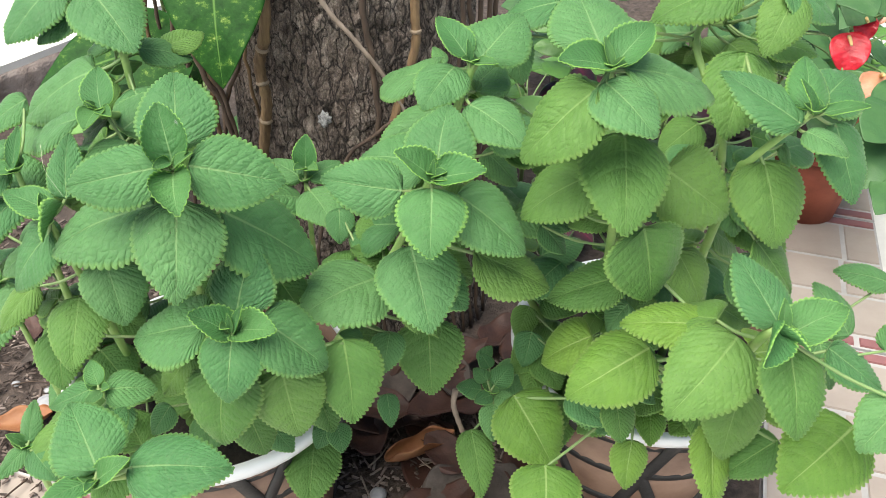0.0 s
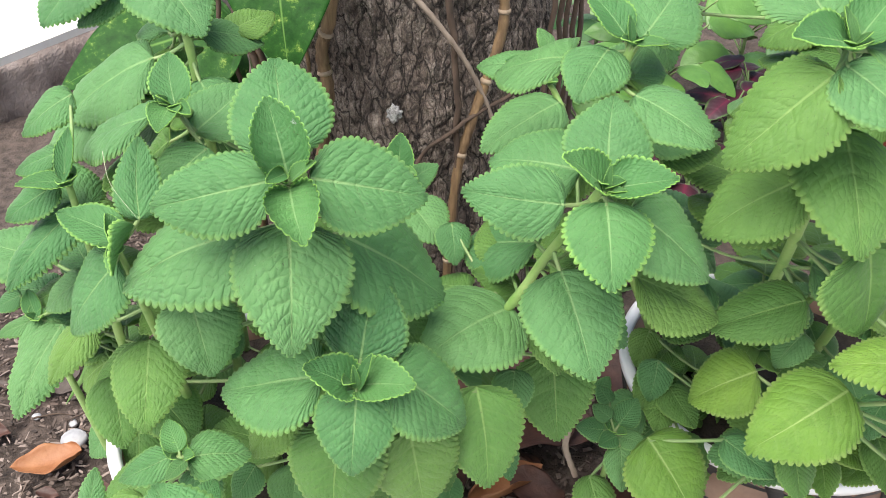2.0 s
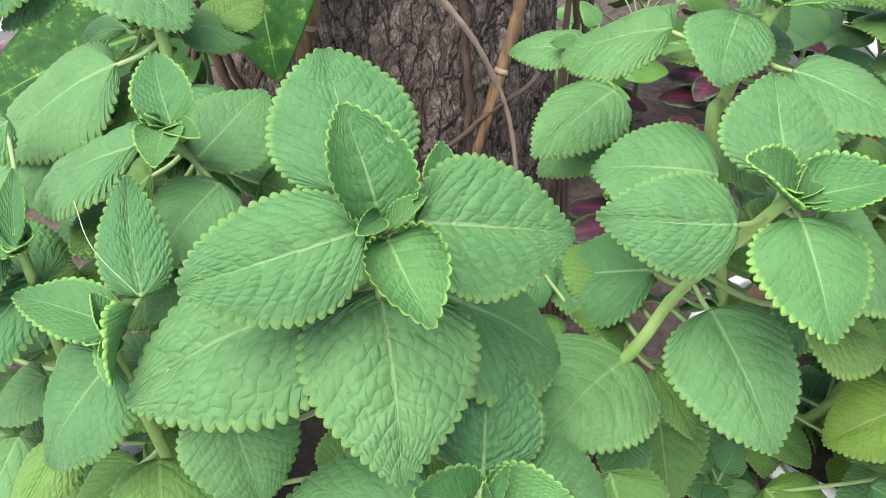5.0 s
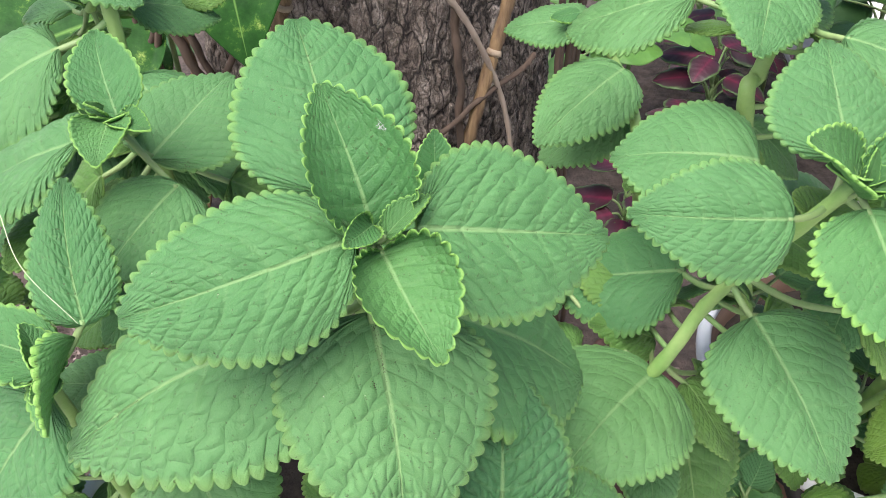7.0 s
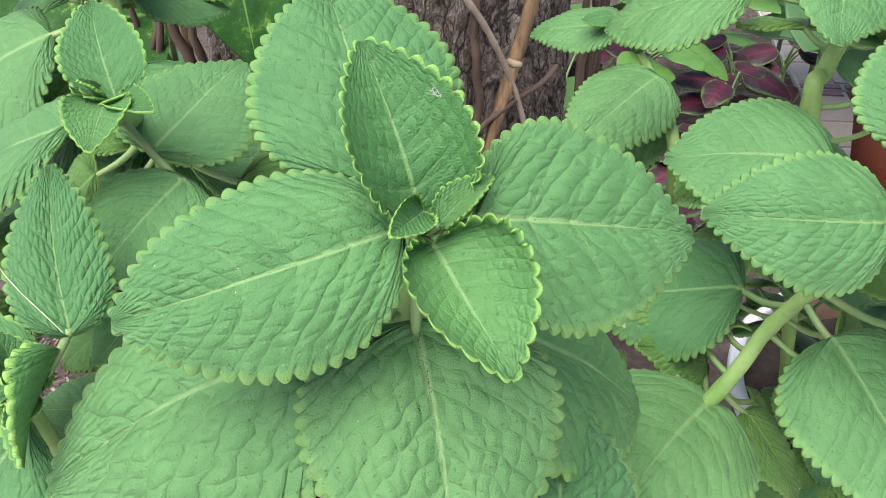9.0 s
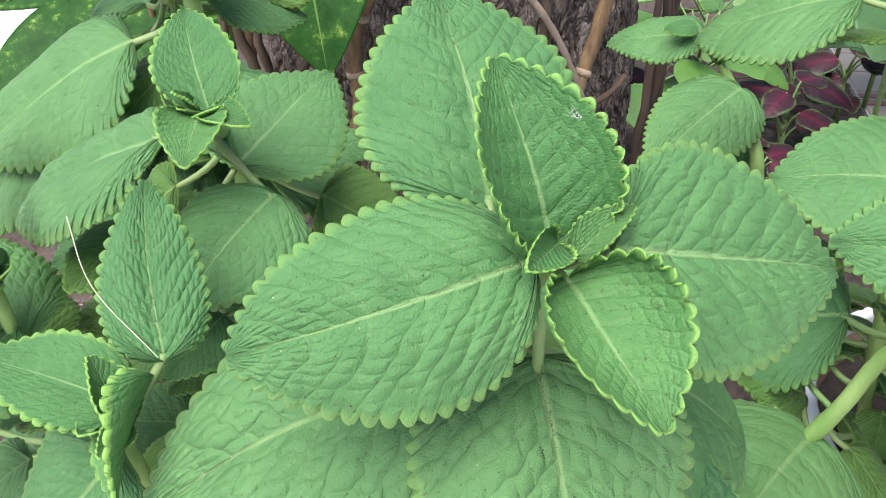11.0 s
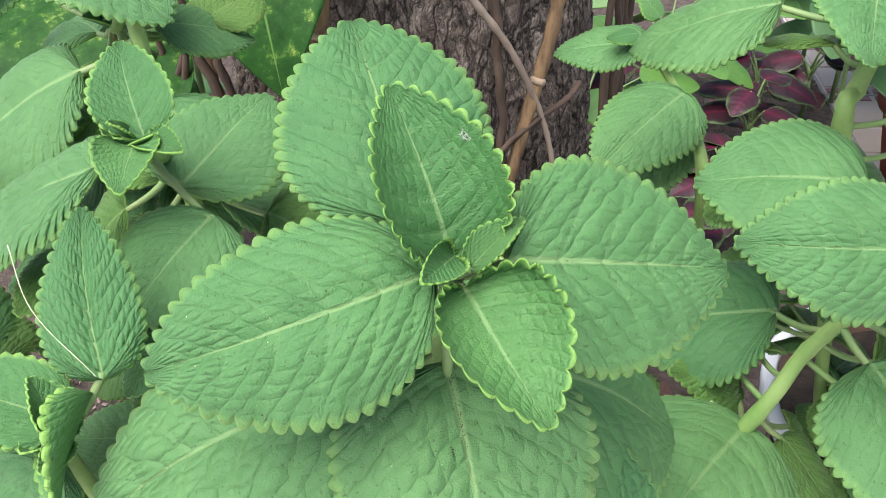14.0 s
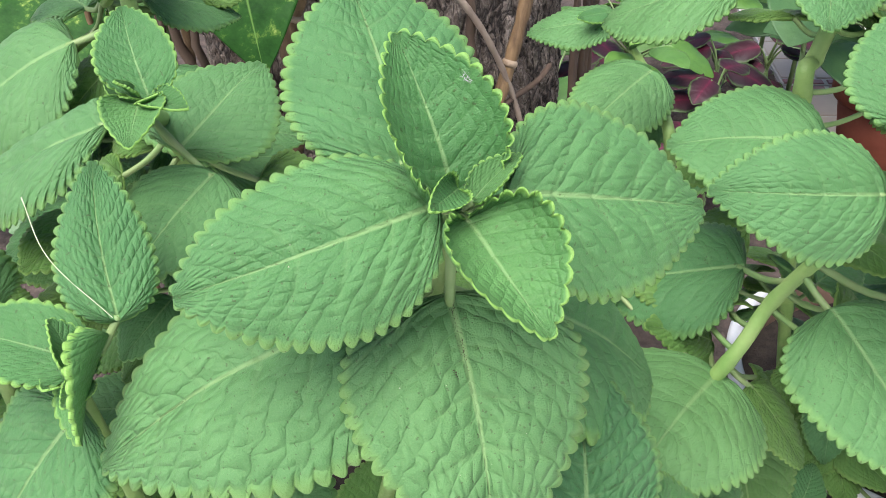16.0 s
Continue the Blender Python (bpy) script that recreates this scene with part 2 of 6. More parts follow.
def bark_material():
    m, nt, b = material("tree_bark", 0.9)
    g = Nodes(nt)
    mp = g.add("ShaderNodeMapping", Vector=g.local(), Scale=(1, 1, 0.40))
    v = mp.outputs[0]
    n = g.noise(v, 40, 9, 0.75)
    streak = g.add("ShaderNodeMapping", Vector=g.local(), Scale=(1, 1, 0.22))
    lines = g.noise(streak.outputs[0], 75, 5, 0.65)
    fine = g.noise(g.local(), 420, 5, 0.75)
    mixv = g.math("ADD", g.math("MULTIPLY", n, 0.45), g.math("ADD", g.math("MULTIPLY", lines, 0.25), g.math("MULTIPLY", fine, 0.30)))
    wob = g.nt.nodes.new("ShaderNodeTexNoise")
    wob.inputs["Scale"].default_value, wob.inputs["Detail"].default_value = 55.0, 4.0
    g.link(v, wob.inputs["Vector"])
    warp = g.add("ShaderNodeVectorMath")
    warp.operation = "MULTIPLY_ADD"
    g.link(wob.outputs["Color"], warp.inputs[0])
    warp.inputs[1].default_value = (0.030, 0.030, 0.030)
    g.link(v, warp.inputs[2])
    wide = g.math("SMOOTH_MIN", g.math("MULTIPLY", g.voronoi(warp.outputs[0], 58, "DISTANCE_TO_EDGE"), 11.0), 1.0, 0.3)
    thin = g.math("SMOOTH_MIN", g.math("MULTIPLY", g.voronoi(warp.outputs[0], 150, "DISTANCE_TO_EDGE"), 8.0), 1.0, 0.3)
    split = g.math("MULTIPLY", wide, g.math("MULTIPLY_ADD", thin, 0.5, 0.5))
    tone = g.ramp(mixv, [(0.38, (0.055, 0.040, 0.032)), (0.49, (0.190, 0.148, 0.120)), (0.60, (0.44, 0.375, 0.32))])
    # splits go near-black: darker crack bark, plus the shade of their depth painted in
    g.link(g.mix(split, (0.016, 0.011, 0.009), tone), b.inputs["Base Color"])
    h = g.math("ADD", g.math("MULTIPLY", split, 0.55), g.math("MULTIPLY", mixv, 1.5))
    g.link(g.bump(h, 0.008), b.inputs["Normal"])
    return m


def pothos_material():
    m, nt, b = material("pothos_leaf", 0.5)
    g = Nodes(nt)
    flat = g.uv("flat")
    sep = g.add("ShaderNodeSeparateXYZ", Vector=g.uv("leaf"))
    across = g.math("ABSOLUTE", g.math("SUBTRACT", g.math("MULTIPLY", sep.outputs[0], 2.0), 1.0))
    mid = g.math("MAXIMUM", g.math("SUBTRACT", 1.0, g.math("MULTIPLY", across, 25.0)), 0.0)
    n = g.noise(flat, 55, 8, 0.75)
    col = g.ramp(n, [(0.35, (0.010, 0.042, 0.008)), (0.55, (0.020, 0.072, 0.013)), (0.62, (0.09, 0.17, 0.03)), (0.70, (0.38, 0.42, 0.14))])
    g.link(g.mix(g.math("MULTIPLY", mid, 0.6), col, (0.16, 0.30, 0.07)), b.inputs["Base Color"])
    b.inputs["Specular IOR Level"].default_value = 0.08
    g.link(g.bump(g.noise(flat, 60, 3), 0.0012), b.inputs["Normal"])
    return m


BARK, POTHOS = bark_material(), pothos_material()


# ---- builders ----
def mesh_of(name, bm, mat, smooth=True):
    me = bpy.data.meshes.new(name)
    bm.to_mesh(me)
    bm.free()
    me.materials.append(mat)
    if smooth:
        me.polygons.foreach_set("use_smooth", [True] * len(me.polygons))
    return me


def part(name, bm, mat, parent=None, label="", smooth=True):
    ob = new(name, mesh_of(name, bm, mat, smooth))
    if parent is not None:
        ob.parent = parent
    return tagged(ob, label)


def thing(name, place, label, category, group="", kind=""):
    ob = new(name)
    ob.empty_display_size = 0.05
    ob.location = place
    return tagged(ob, label, category, group, kind)


def local(ob, pts):
    return [Vector(p) - ob.location for p in pts]


def smooth_path(pts, steps=6):
    """Catmull-Rom through the points."""
    p = [Vector(q) for q in pts]
    if len(p) < 2:
        return p
    p = [p[0] * 2 - p[1]] + p + [p[-1] * 2 - p[-2]]
    out = []
    for i in range(1, len(p) - 2):
        for k in range(steps):
            t = k / steps
            out.append(0.5 * (2 * p[i] + (p[i + 1] - p[i - 1]) * t + (2 * p[i - 1] - 5 * p[i] + 4 * p[i + 1] - p[i + 2]) * t * t + (3 * p[i] - p[i - 1] - 3 * p[i + 1] + p[i + 2]) * t ** 3))
    return out + [p[-2]]


def tube(pts, r0, r1, sides=8, swell=None):
    """A tapered tube along the points; swell(i, n) scales a ring."""
    bm = bmesh.new()
    n = len(pts)
    rings = []
    side = None
    for i, p in enumerate(pts):
        d = (pts[min(i + 1, n - 1)] - pts[max(i - 1, 0)]).normalized()
        ref = side if side is not None else (Vector((1, 0, 0)) if abs(d.x) < 0.9 else Vector((0, 1, 0)))
        u = (ref - d * ref.dot(d)).normalized()
        side = u
        w = d.cross(u)
        r = (r0 + (r1 - r0) * i / (n - 1)) * (swell(i, n) if swell else 1)
        rings.append([bm.verts.new(p + (u * math.cos(2 * math.pi * k / sides) + w * math.sin(2 * math.pi * k / sides)) * r) for k in range(sides)])
    for a_, b_ in zip(rings, rings[1:]):
        for k in range(sides):
            bm.faces.new((a_[k], a_[(k + 1) % sides], b_[(k + 1) % sides], b_[k]))
    bm.faces.new(rings[0][::-1])
    bm.faces.new(rings[-1])
    return bm


def lathe(profile, sides=48):
    """Turns (radius, height) pairs round z; closed profiles make solid walls."""
    bm = bmesh.new()
    rings = [[bm.verts.new((r * math.cos(2 * math.pi * k / sides), r * math.sin(2 * math.pi * k / sides), z)) for k in range(sides)] for r, z in profile]
    for a_, b_ in zip(rings, rings[1:]):
        for k in range(sides):
            bm.faces.new((a_[k], a_[(k + 1) % sides], b_[(k + 1) % sides], b_[k]))
    return bm


def slab(corners, top, bottom, bevel=0.0):
    """A flat piece with the given plan corners (counter-clockwise)."""
    bm = bmesh.new()
    up = [bm.verts.new((x, y, top)) for x, y in corners]
    dn = [bm.verts.new((x, y, bottom)) for x, y in corners]
    bm.faces.new(up)
    bm.faces.new(dn[::-1])
    n = len(corners)
    for i in range(n):
        bm.faces.new((dn[i], dn[(i + 1) % n], up[(i + 1) % n], up[i]))
    if bevel:
        bmesh.ops.bevel(bm, geom=[e_ for e_ in bm.edges if all(abs(v.co.z - top) < 1e-6 for v in e_.verts)], offset=bevel, segments=2, affect="EDGES")
    return bm


def blade(length, width, rows, cols, teeth=15, tooth=0.022, arch=0.05, cup=0.0, quilt=0.012, wave=0.02, seed=0, a_=0.5, b_=0.8, thick=0.0013, notch=0.0, fan=0.29, puff=0.0):
    """A leaf blade from its base at the origin to its tip at +y, its face to +z. Rows follow the side veins."""
    rnd = random.Random(seed)
    ph = [rnd.uniform(0, 6.28) for _ in range(4)]
    peak = (a_ / (a_ + b_)) ** a_ * (b_ / (a_ + b_)) ** b_
    half = lambda y: (max(y, 0) ** a_) * (max(1 - y, 0) ** b_) / peak * 0.5
    bm = bmesh.new()
    uv_l, uv_f = bm.loops.layers.uv.new("leaf"), bm.loops.layers.uv.new("flat")
    off = Vector((rnd.uniform(0, 50), rnd.uniform(0, 50), 0))
    skew = rnd.uniform(-0.05, 0.05)
    top, data = [], {}
    for i in range(rows + 1):
        s = i / rows
        y = 0.5 * s + 0.25 * (1 - math.cos(math.pi * s))
        h = half(y)
        hw = h * width
        ym = max(y - fan * 2 * h * (1 - 0.4 * y), 0.02 * s) if s < 1 else 1.0
        row = []
        for j in range(-cols, cols + 1):
            r = abs(j) / cols
            r = 1 - (1 - r) ** 1.25
            sg = -1 if j < 0 else 1
            # scallops run along the rim
            sc = abs(math.sin(math.pi * (teeth * s + (0.13 if sg > 0 else 0)))) ** 0.7
            grow = tooth * min(1, s * 8) * (sc - 0.4) * (r ** 10 if cols > 5 else r ** 4) * (1 if s < 0.995 else 0)
            dy = half(min(y + 0.01, 1)) - half(max(y - 0.01, 0))
            nrm = Vector((1, -dy * width / 0.02, 0)).normalized() if 0.002 < s < 0.998 else Vector((0, 1, 0))
            x = hw * r + grow * nrm.x
            yy = ym + (y - ym) * r ** 1.35 + grow * nrm.y - notch * r * (1 - s) ** 6
            xx = sg * x + skew * math.sin(math.pi * yy) * (0.5)
            ax = abs(x)
            bend = min(cup * 2.2 * r * (1.35 - 0.7 * s), 2.1)
            fold = ax * (1 - math.cos(bend)) / bend if bend > 0.01 else 0.0
            xx = xx * math.sin(bend) / bend if bend > 0.01 else xx
            field = abs(math.sin(math.pi * (9.0 * s)))
            z = arch * 4 * yy * (1 - yy) + fold - arch * 1.2 * (ax / max(width * 0.5, 0.01)) ** 2 * (1 if cup < 0.12 else 0.2)
            z += quilt * (field ** 0.8) * min(r * 5, 1) * (1 - r ** 5) * min(1, 3 * h)
            z += puff * math.sin(math.pi * r ** 0.9) * min(1, 3 * h) * (1 - 0.3 * s)
            z -= quilt * 0.35 * math.exp(-(r / 0.06) ** 2) * min(1, 4 * h)
            z += wave * r * r * (math.sin(7 * s + ph[0] + sg) + 0.6 * math.sin(17 * s + ph[1] - sg * 2)) * min(1, 4 * h)
            z += 0.35 * quilt * noise.noise(Vector((xx * 16, yy * 16, 0)) + off) + 0.012 * noise.noise(Vector((xx * 3, yy * 3, 5)) + off)
            co = Vector((xx, yy, z)) * length
            v = bm.verts.new(co)
            data[v] = (sg * r * 0.5 + 0.5, s, co.x, co.y)
            row.append(v)
        top.append(row)
    low = []
    for row in top:
        lo = []
        for v in row:
            d = data[v]
            q = bm.verts.new(v.co - Vector((0, 0, thick * (0.75 if d[0] in (0.0, 1.0) else 1.0))))
            data[q] = d
            lo.append(q)
        low.append(lo)

    def face(*vs):
        f = bm.faces.new(vs)
        for lp in f.loops:
            d = data[lp.vert]
            lp[uv_l].uv = (d[0], d[1])
            lp[uv_f].uv = (d[2], d[3])

    m = 2 * cols
    for i in range(rows):
        for j in range(m):
            face(top[i][j], top[i][j + 1], top[i + 1][j + 1], top[i + 1][j])
            face(low[i][j + 1], low[i][j], low[i + 1][j], low[i + 1][j + 1])
        face(top[i + 1][0], low[i + 1][0], low[i][0], top[i][0])
        face(top[i][m], low[i][m], low[i + 1][m], top[i + 1][m])
    return bm


def leaf_frame(base, tip, roll, facing):
    y = (tip - base).normalized()
    z = (facing - y * facing.dot(y)).normalized()
    m = Matrix((y.cross(z), y, z)).transposed().to_4x4()
    return Matrix.Translation(base) @ m @ pose(0, 0, 0, 0, roll, 0)


leaf_count = 0


def leaf(plant, base, tip, width, arch=0.05, cup=0.0, roll=0.0, fine=False, age="grown", oval=False, facing=(0.0, -0.42, 1.0), shape=None):
    """One scalloped leaf of a plant, from base to tip, with its stalk to the stem."""
    global leaf_count
    leaf_count += 1
    base, tip = Vector(base), Vector(tip)
    size = (tip - base).length
    teeth = max(11, min(22, round(size / 0.0031)))
    rows, cols = (teeth * 7, 10) if fine else (teeth * 5, 7) if size > 0.03 else (teeth * 4, 5)
    bm = blade(size, width * (1.0 if fine else 0.94), rows, cols, teeth, (0.050 if age == "young" else 0.032) if fine else 0.034, arch, cup, 0.010 if size > 0.035 else 0.006, 0.016, leaf_count, *(shape or ((0.54, 0.76) if oval else (0.45, 0.86))), 0.0013, puff=0.036 if cup < 0.1 else 0.012)
    ob = part("leaf", bm, LEAF[age], plant)
    place = Matrix.Translation(-plant.location) @ leaf_frame(base, tip, roll, Vector(facing))
    ob.matrix_local = place
    stem = PATHS[plant.name]
    back = (base - tip).normalized()
    aim = base + back * min(0.03, 0.4 * size) - Vector((0, 0, 0.006))
    node = min(stem, key=lambda p: (p - aim).length)
    inv = place.inverted()
    gap = (node - base).length
    pts = smooth_path([node, (node + base) / 2 - Vector((0, 0, min(0.10 * gap, 0.006))), base + (tip - base) * 0.04 - Vector((0, 0, 0.0005))], 4)
    pts = [inv @ (p - plant.location) for p in pts]
    r = 0.0009 + 0.008 * size
    part("petiole", tube(pts, r * 1.15, r, 7), PETIOLE, ob)
    return ob


PATHS, MARKED = {}, {}


def oregano(label, pts, thick=(0.0050, 0.0024), bud_size=1.0):
    """The plant: an Empty at the root and its jointed stem; leaves are added by leaf()."""
    ob = thing("oregano_plant", pts[0], label, "plant", "oregano plants")
    path = smooth_path(pts, 12)
    PATHS[ob.name] = path
    swell = lambda i, n: 1.12 if i % 9 == 5 else 1.0
    part("stem", tube(local(ob, path), thick[0], thick[1], 10, swell), STEM, ob)
    # folded pairs of new leaves at the tip
    top = path[-1]
    for k in range(4):
        a0 = leaf_count * 1.3 + (k % 2) * math.pi + (k // 2) * math.pi / 2
        size = (0.0135, 0.0100)[k // 2] * bud_size
        out = Vector((math.cos(a0), math.sin(a0), 0))
        b0 = top + out * 0.0012 - Vector((0, 0, 0.001))
        bud = part("bud_leaf", blade(size, 0.95, 28, 6, 7, 0.040, 0.05, 0.45, 0.01, 0.0, k, 0.5, 0.8, 0.0009), LEAF["young"], ob)
        bud.matrix_local = Matrix.Translation(-ob.location) @ leaf_frame(b0, b0 + (out * (1.0, 0.6)[k // 2] + Vector((0, 0, 0.7))).normalized() * size, 0, Vector((0, -0.25, 0.8)) - out * 0.6)
    return ob


# ---- ground ----
TURNED = radians(-18)
UX, VX = Vector((math.cos(TURNED), math.sin(TURNED))), Vector((-math.sin(TURNED), math.cos(TURNED)))


def plan(u, v):
    """Plan coordinates along and across the bed, in metres, to x and y."""
    q = UX * u + VX * v
    return q.x, q.y


def rect(u0, u1, v0, v1):
    return [plan(u0, v0), plan(u1, v0), plan(u1, v1), plan(u0, v1)]


BED = (-2.2, 0.17, 0.54, 3.4)


def ground_sheet():
    bm = bmesh.new()
    xs = [-40 + 80 * i / 8 for i in range(9)]
    grid = [[bm.verts.new((x, y, -0.045)) for x in xs] for y in [-20 + 60 * i / 8 for i in range(9)]]
    for r0, r1 in zip(grid, grid[1:]):
        for i in range(8):
            bm.faces.new((r0[i], r0[i + 1], r1[i + 1], r1[i]))
    return bm


tagged(part("ground", ground_sheet(), PLASTER), "pale paved ground around the planted bed", "ground", kind="structure")


def soil_bed():
    bm = bmesh.new()
    nx, ny = 260, 300
    u0, u1, v0, v1 = BED
    g_ = []
    for j in range(ny + 1):
        row = []
        for i in range(nx + 1):
            x, y = plan(u0 + (u1 - u0) * i / nx, v0 + (v1 - v0) * j / ny)
            p = Vector((x, y, 0))
            z = 0.010 * noise.noise(p * 9) + 0.007 * noise.noise(p * 32) + 0.005 * noise.noise(p * 90) - 0.008
            row.append(bm.verts.new((x, y, z)))
        g_.append(row)
    for r0, r1 in zip(g_, g_[1:]):
        for i in range(nx):
            bm.faces.new((r0[i], r0[i + 1], r1[i + 1], r1[i]))
    return bm


tagged(part("soil_bed", soil_bed(), SOIL), "dry grey-brown soil round the tree trunk", "soil", kind="structure")


# ---- low curb at the back of the bed ----
def back_curb():
    ob = thing("curb", (-0.92, 1.92, -0.04), "weathered concrete curb with a pale smooth top", "curb", kind="structure")
    d = Vector((0.165, 0.27, 0)).normalized()
    n = Vector((-d.y, d.x, 0))
    ends = [Vector((-0.92, 1.92, 0)) - d * 1.3, Vector((-0.92, 1.92, 0)) + d * 1.2]
    bm = bmesh.new()
    rows = []
    steps = 120
    for i in range(steps + 1):
        q = ends[0].lerp(ends[1], i / steps)
        row = []
        for off, z in ((0.0, -0.04), (0.0, 0.03), (0.0, 0.06), (0.0, 0.085), (0.006, 0.104), (0.03, 0.106)):
            w = 0.010 * noise.noise(q * 14 + Vector((0, 0, z * 30))) + 0.005 * noise.noise(q * 55 + Vector((0, 0, z * 90)))
            c = q + n * (off + w)
            row.append(bm.verts.new((c.x - ob.location.x, c.y - ob.location.y, z + 0.04 + 0.3 * w)))
        rows.append(row)
    for r0, r1 in zip(rows, rows[1:]):
        for k in range(5):
            bm.faces.new((r0[k], r0[k + 1], r1[k + 1], r1[k]))
    bmesh.ops.recalc_face_normals(bm, faces=bm.faces)
    part("rough_side", bm, CONCRETE, ob, "crumbling grey-brown concrete side")
    bm = bmesh.new()
    c = [ends[0] + n * 0.014, ends[1] + n * 0.014, ends[1] + n * 0.9, ends[0] + n * 0.9]
    up = [bm.verts.new((q.x - ob.location.x, q.y - ob.location.y, 0.122 + 0.04)) for q in c]
    dn = [bm.verts.new((q.x - ob.location.x, q.y - ob.location.y, 0.100 + 0.04)) for q in c]
    bm.faces.new(up)
    for k in range(4):
        bm.faces.new((dn[k], dn[(k + 1) % 4], up[(k + 1) % 4], up[k]))
    bmesh.ops.recalc_face_normals(bm, faces=bm.faces)
    part("top_slab", bm, PLASTER, ob, "pale smooth slab", smooth=False)


back_curb()


# ---- tree ----
def bark_radius(c, s, z):
    p = Vector((c * 0.17, s * 0.17, z))
    w = Vector((noise.noise(p * 30), noise.noise(p * 30 + Vector((9, 0, 0))), noise.noise(p * 30 + Vector((0, 9, 0))))) * 0.008
    q = p + w
    upright = abs(noise.noise(Vector((q.x, q.y, q.z * 0.42)) * 46 + Vector((3, 1, 0))))
    level = abs(noise.noise(Vector((q.x * 0.5, q.y * 0.5, q.z)) * 58 + Vector((7, 0, 2))))
    small = abs(noise.noise(Vector((q.x, q.y, q.z * 0.6)) * 120))
    plate = (min(upright / 0.13, 1.0) ** 0.6) * (0.5 + 0.5 * min(level / 0.10, 1.0) ** 0.6) * (0.7 + 0.3 * min(small / 0.18, 1.0))
    r = 0.172 + 0.045 * math.exp(-z / 0.10) + 0.010 * noise.noise(Vector((p.x, p.y, p.z * 0.4)) * 9)
    return r + 0.0050 * plate + 0.0028 * noise.noise(p * 45) + 0.0016 * noise.noise(p * 150) + 0.0012 * noise.noise(p * 330)


def tree():
    ob = thing("tree", (-0.13, 1.17, -0.02), "rough grey-brown tree trunk with deeply cracked bark", "tree")
    bm = bmesh.new()
    arc = [math.radians(-200 + 220 * k / 300) for k in range(301)] + [math.radians(20 + 140 * k / 24) for k in range(1, 24)]
    zs = [0.012 * k for k in range(14)] + [0.168 + 0.0032 * k for k in range(1, 181)] + [0.744 + 0.05 * k for k in range(1, 45)]
    rings = []
    for z in zs:
        rings.append([bm.verts.new((math.cos(a0) * r, math.sin(a0) * r, z)) for a0, r in ((a0, bark_radius(math.cos(a0), math.sin(a0), z)) for a0 in arc)])
    n = len(arc)
    for r0, r1 in zip(rings, rings[1:]):
        for k in range(n):
            bm.faces.new((r0[k], r0[(k + 1) % n], r1[(k + 1) % n], r1[k]))
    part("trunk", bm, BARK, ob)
    bm = bmesh.new()
    bmesh.ops.create_icosphere(bm, subdivisions=3, radius=0.009)
    for v in bm.verts:
        k = 1 + 0.9 * noise.noise(v.co * 260)
        v.co = Vector((v.co.x * 0.8 * k, v.co.y * 0.12, v.co.z * 1.1 * k)) + Vector((-0.023, -0.1815, 0.412))
    part("lichen_patch", bm, LICHEN, ob, "small crusty white patch")
    return ob


tree()


def climber(name, label, category, pts, r0, r1, mat, nodes=0, node_mat=None, sides=9, wiggle=0.0, seed=1):
    ob = thing(name, pts[0], label, category, "stems on the trunk")
    path = smooth_path(pts, 10)
    if wiggle:
        path = [q + Vector((noise.noise(q * 40 + Vector((seed, 0, 0))), noise.noise(q * 40 + Vector((0, seed, 0))), 0)) * wiggle for q in path]
    ridge = lambda i, n: 1 + 0.10 * math.sin(i * 2.1)
    part("stem", tube(local(ob, path), r0, r1, sides, ridge), mat, ob)
    for k in range(nodes):
        i = int((k + 0.6) / nodes * (len(path) - 2))
        d = (path[i + 1] - path[i]).normalized()
        rr = (r0 + (r1 - r0) * i / len(path)) * 1.22
        part("joint", tube(local(ob, [path[i] - d * 0.003, path[i] - d * 0.001, path[i] + d * 0.001, path[i] + d * 0.003]), rr, rr, sides, lambda i_, n_: 1.0 if i_ in (1, 2) else 0.8), node_mat or mat, ob)
    return ob


climber("vine", "brown jointed vine stem clinging to the bark", "vine", [(-0.034, 1.0, 0.75), (-0.034, 0.998, 0.6), (-0.034, 0.995, 0.532), (-0.036, 0.993, 0.481), (-0.068, 0.978, 0.381), (-0.085, 0.975, 0.30), (-0.10, 0.96, 0.10), (-0.11, 0.94, -0.02)], 0.0060, 0.0055, VINE, 7, NODE)
climber("vine", "thick brown jointed vine stem with pale rings", "vine", [(-0.20, 0.985, 0.70), (-0.214, 0.985, 0.525), (-0.229, 0.992, 0.467), (-0.226, 0.992, 0.417), (-0.238, 1.0, 0.352), (-0.25, 1.0, 0.25), (-0.25, 0.99, 0.0)], 0.0074, 0.0070, VINE, 6, NODE)
climber("dead_vine", "thin grey dry stem leaning across the trunk", "stem", [(-0.19, 0.965, 0.66), (-0.14, 0.967, 0.553), (-0.108, 0.966, 0.511), (-0.073, 0.972, 0.459), (-0.042, 0.985, 0.384), (-0.03, 0.98, 0.30)], 0.0034, 0.0022, TWIG)
climber("root", "thin brown root running down the bark", "root", [(-0.10, 0.976, 0.70), (-0.095, 0.974, 0.565), (-0.089, 0.974, 0.496), (-0.085, 0.975, 0.436), (-0.082, 0.975, 0.36), (-0.085, 0.97, 0.2), (-0.09, 0.95, 0.0)], 0.0045, 0.003, ROOT, wiggle=0.004)
climber("root", "thin brown root curving round the trunk foot", "root", [(-0.01, 1.005, 0.42), (-0.032, 0.992, 0.407), (-0.061, 0.978, 0.397), (-0.095, 0.97, 0.374), (-0.13, 0.968, 0.338), (-0.17, 0.95, 0.22), (-0.18, 0.93, 0.0)], 0.0026, 0.0024, ROOT, wiggle=0.003, seed=4)
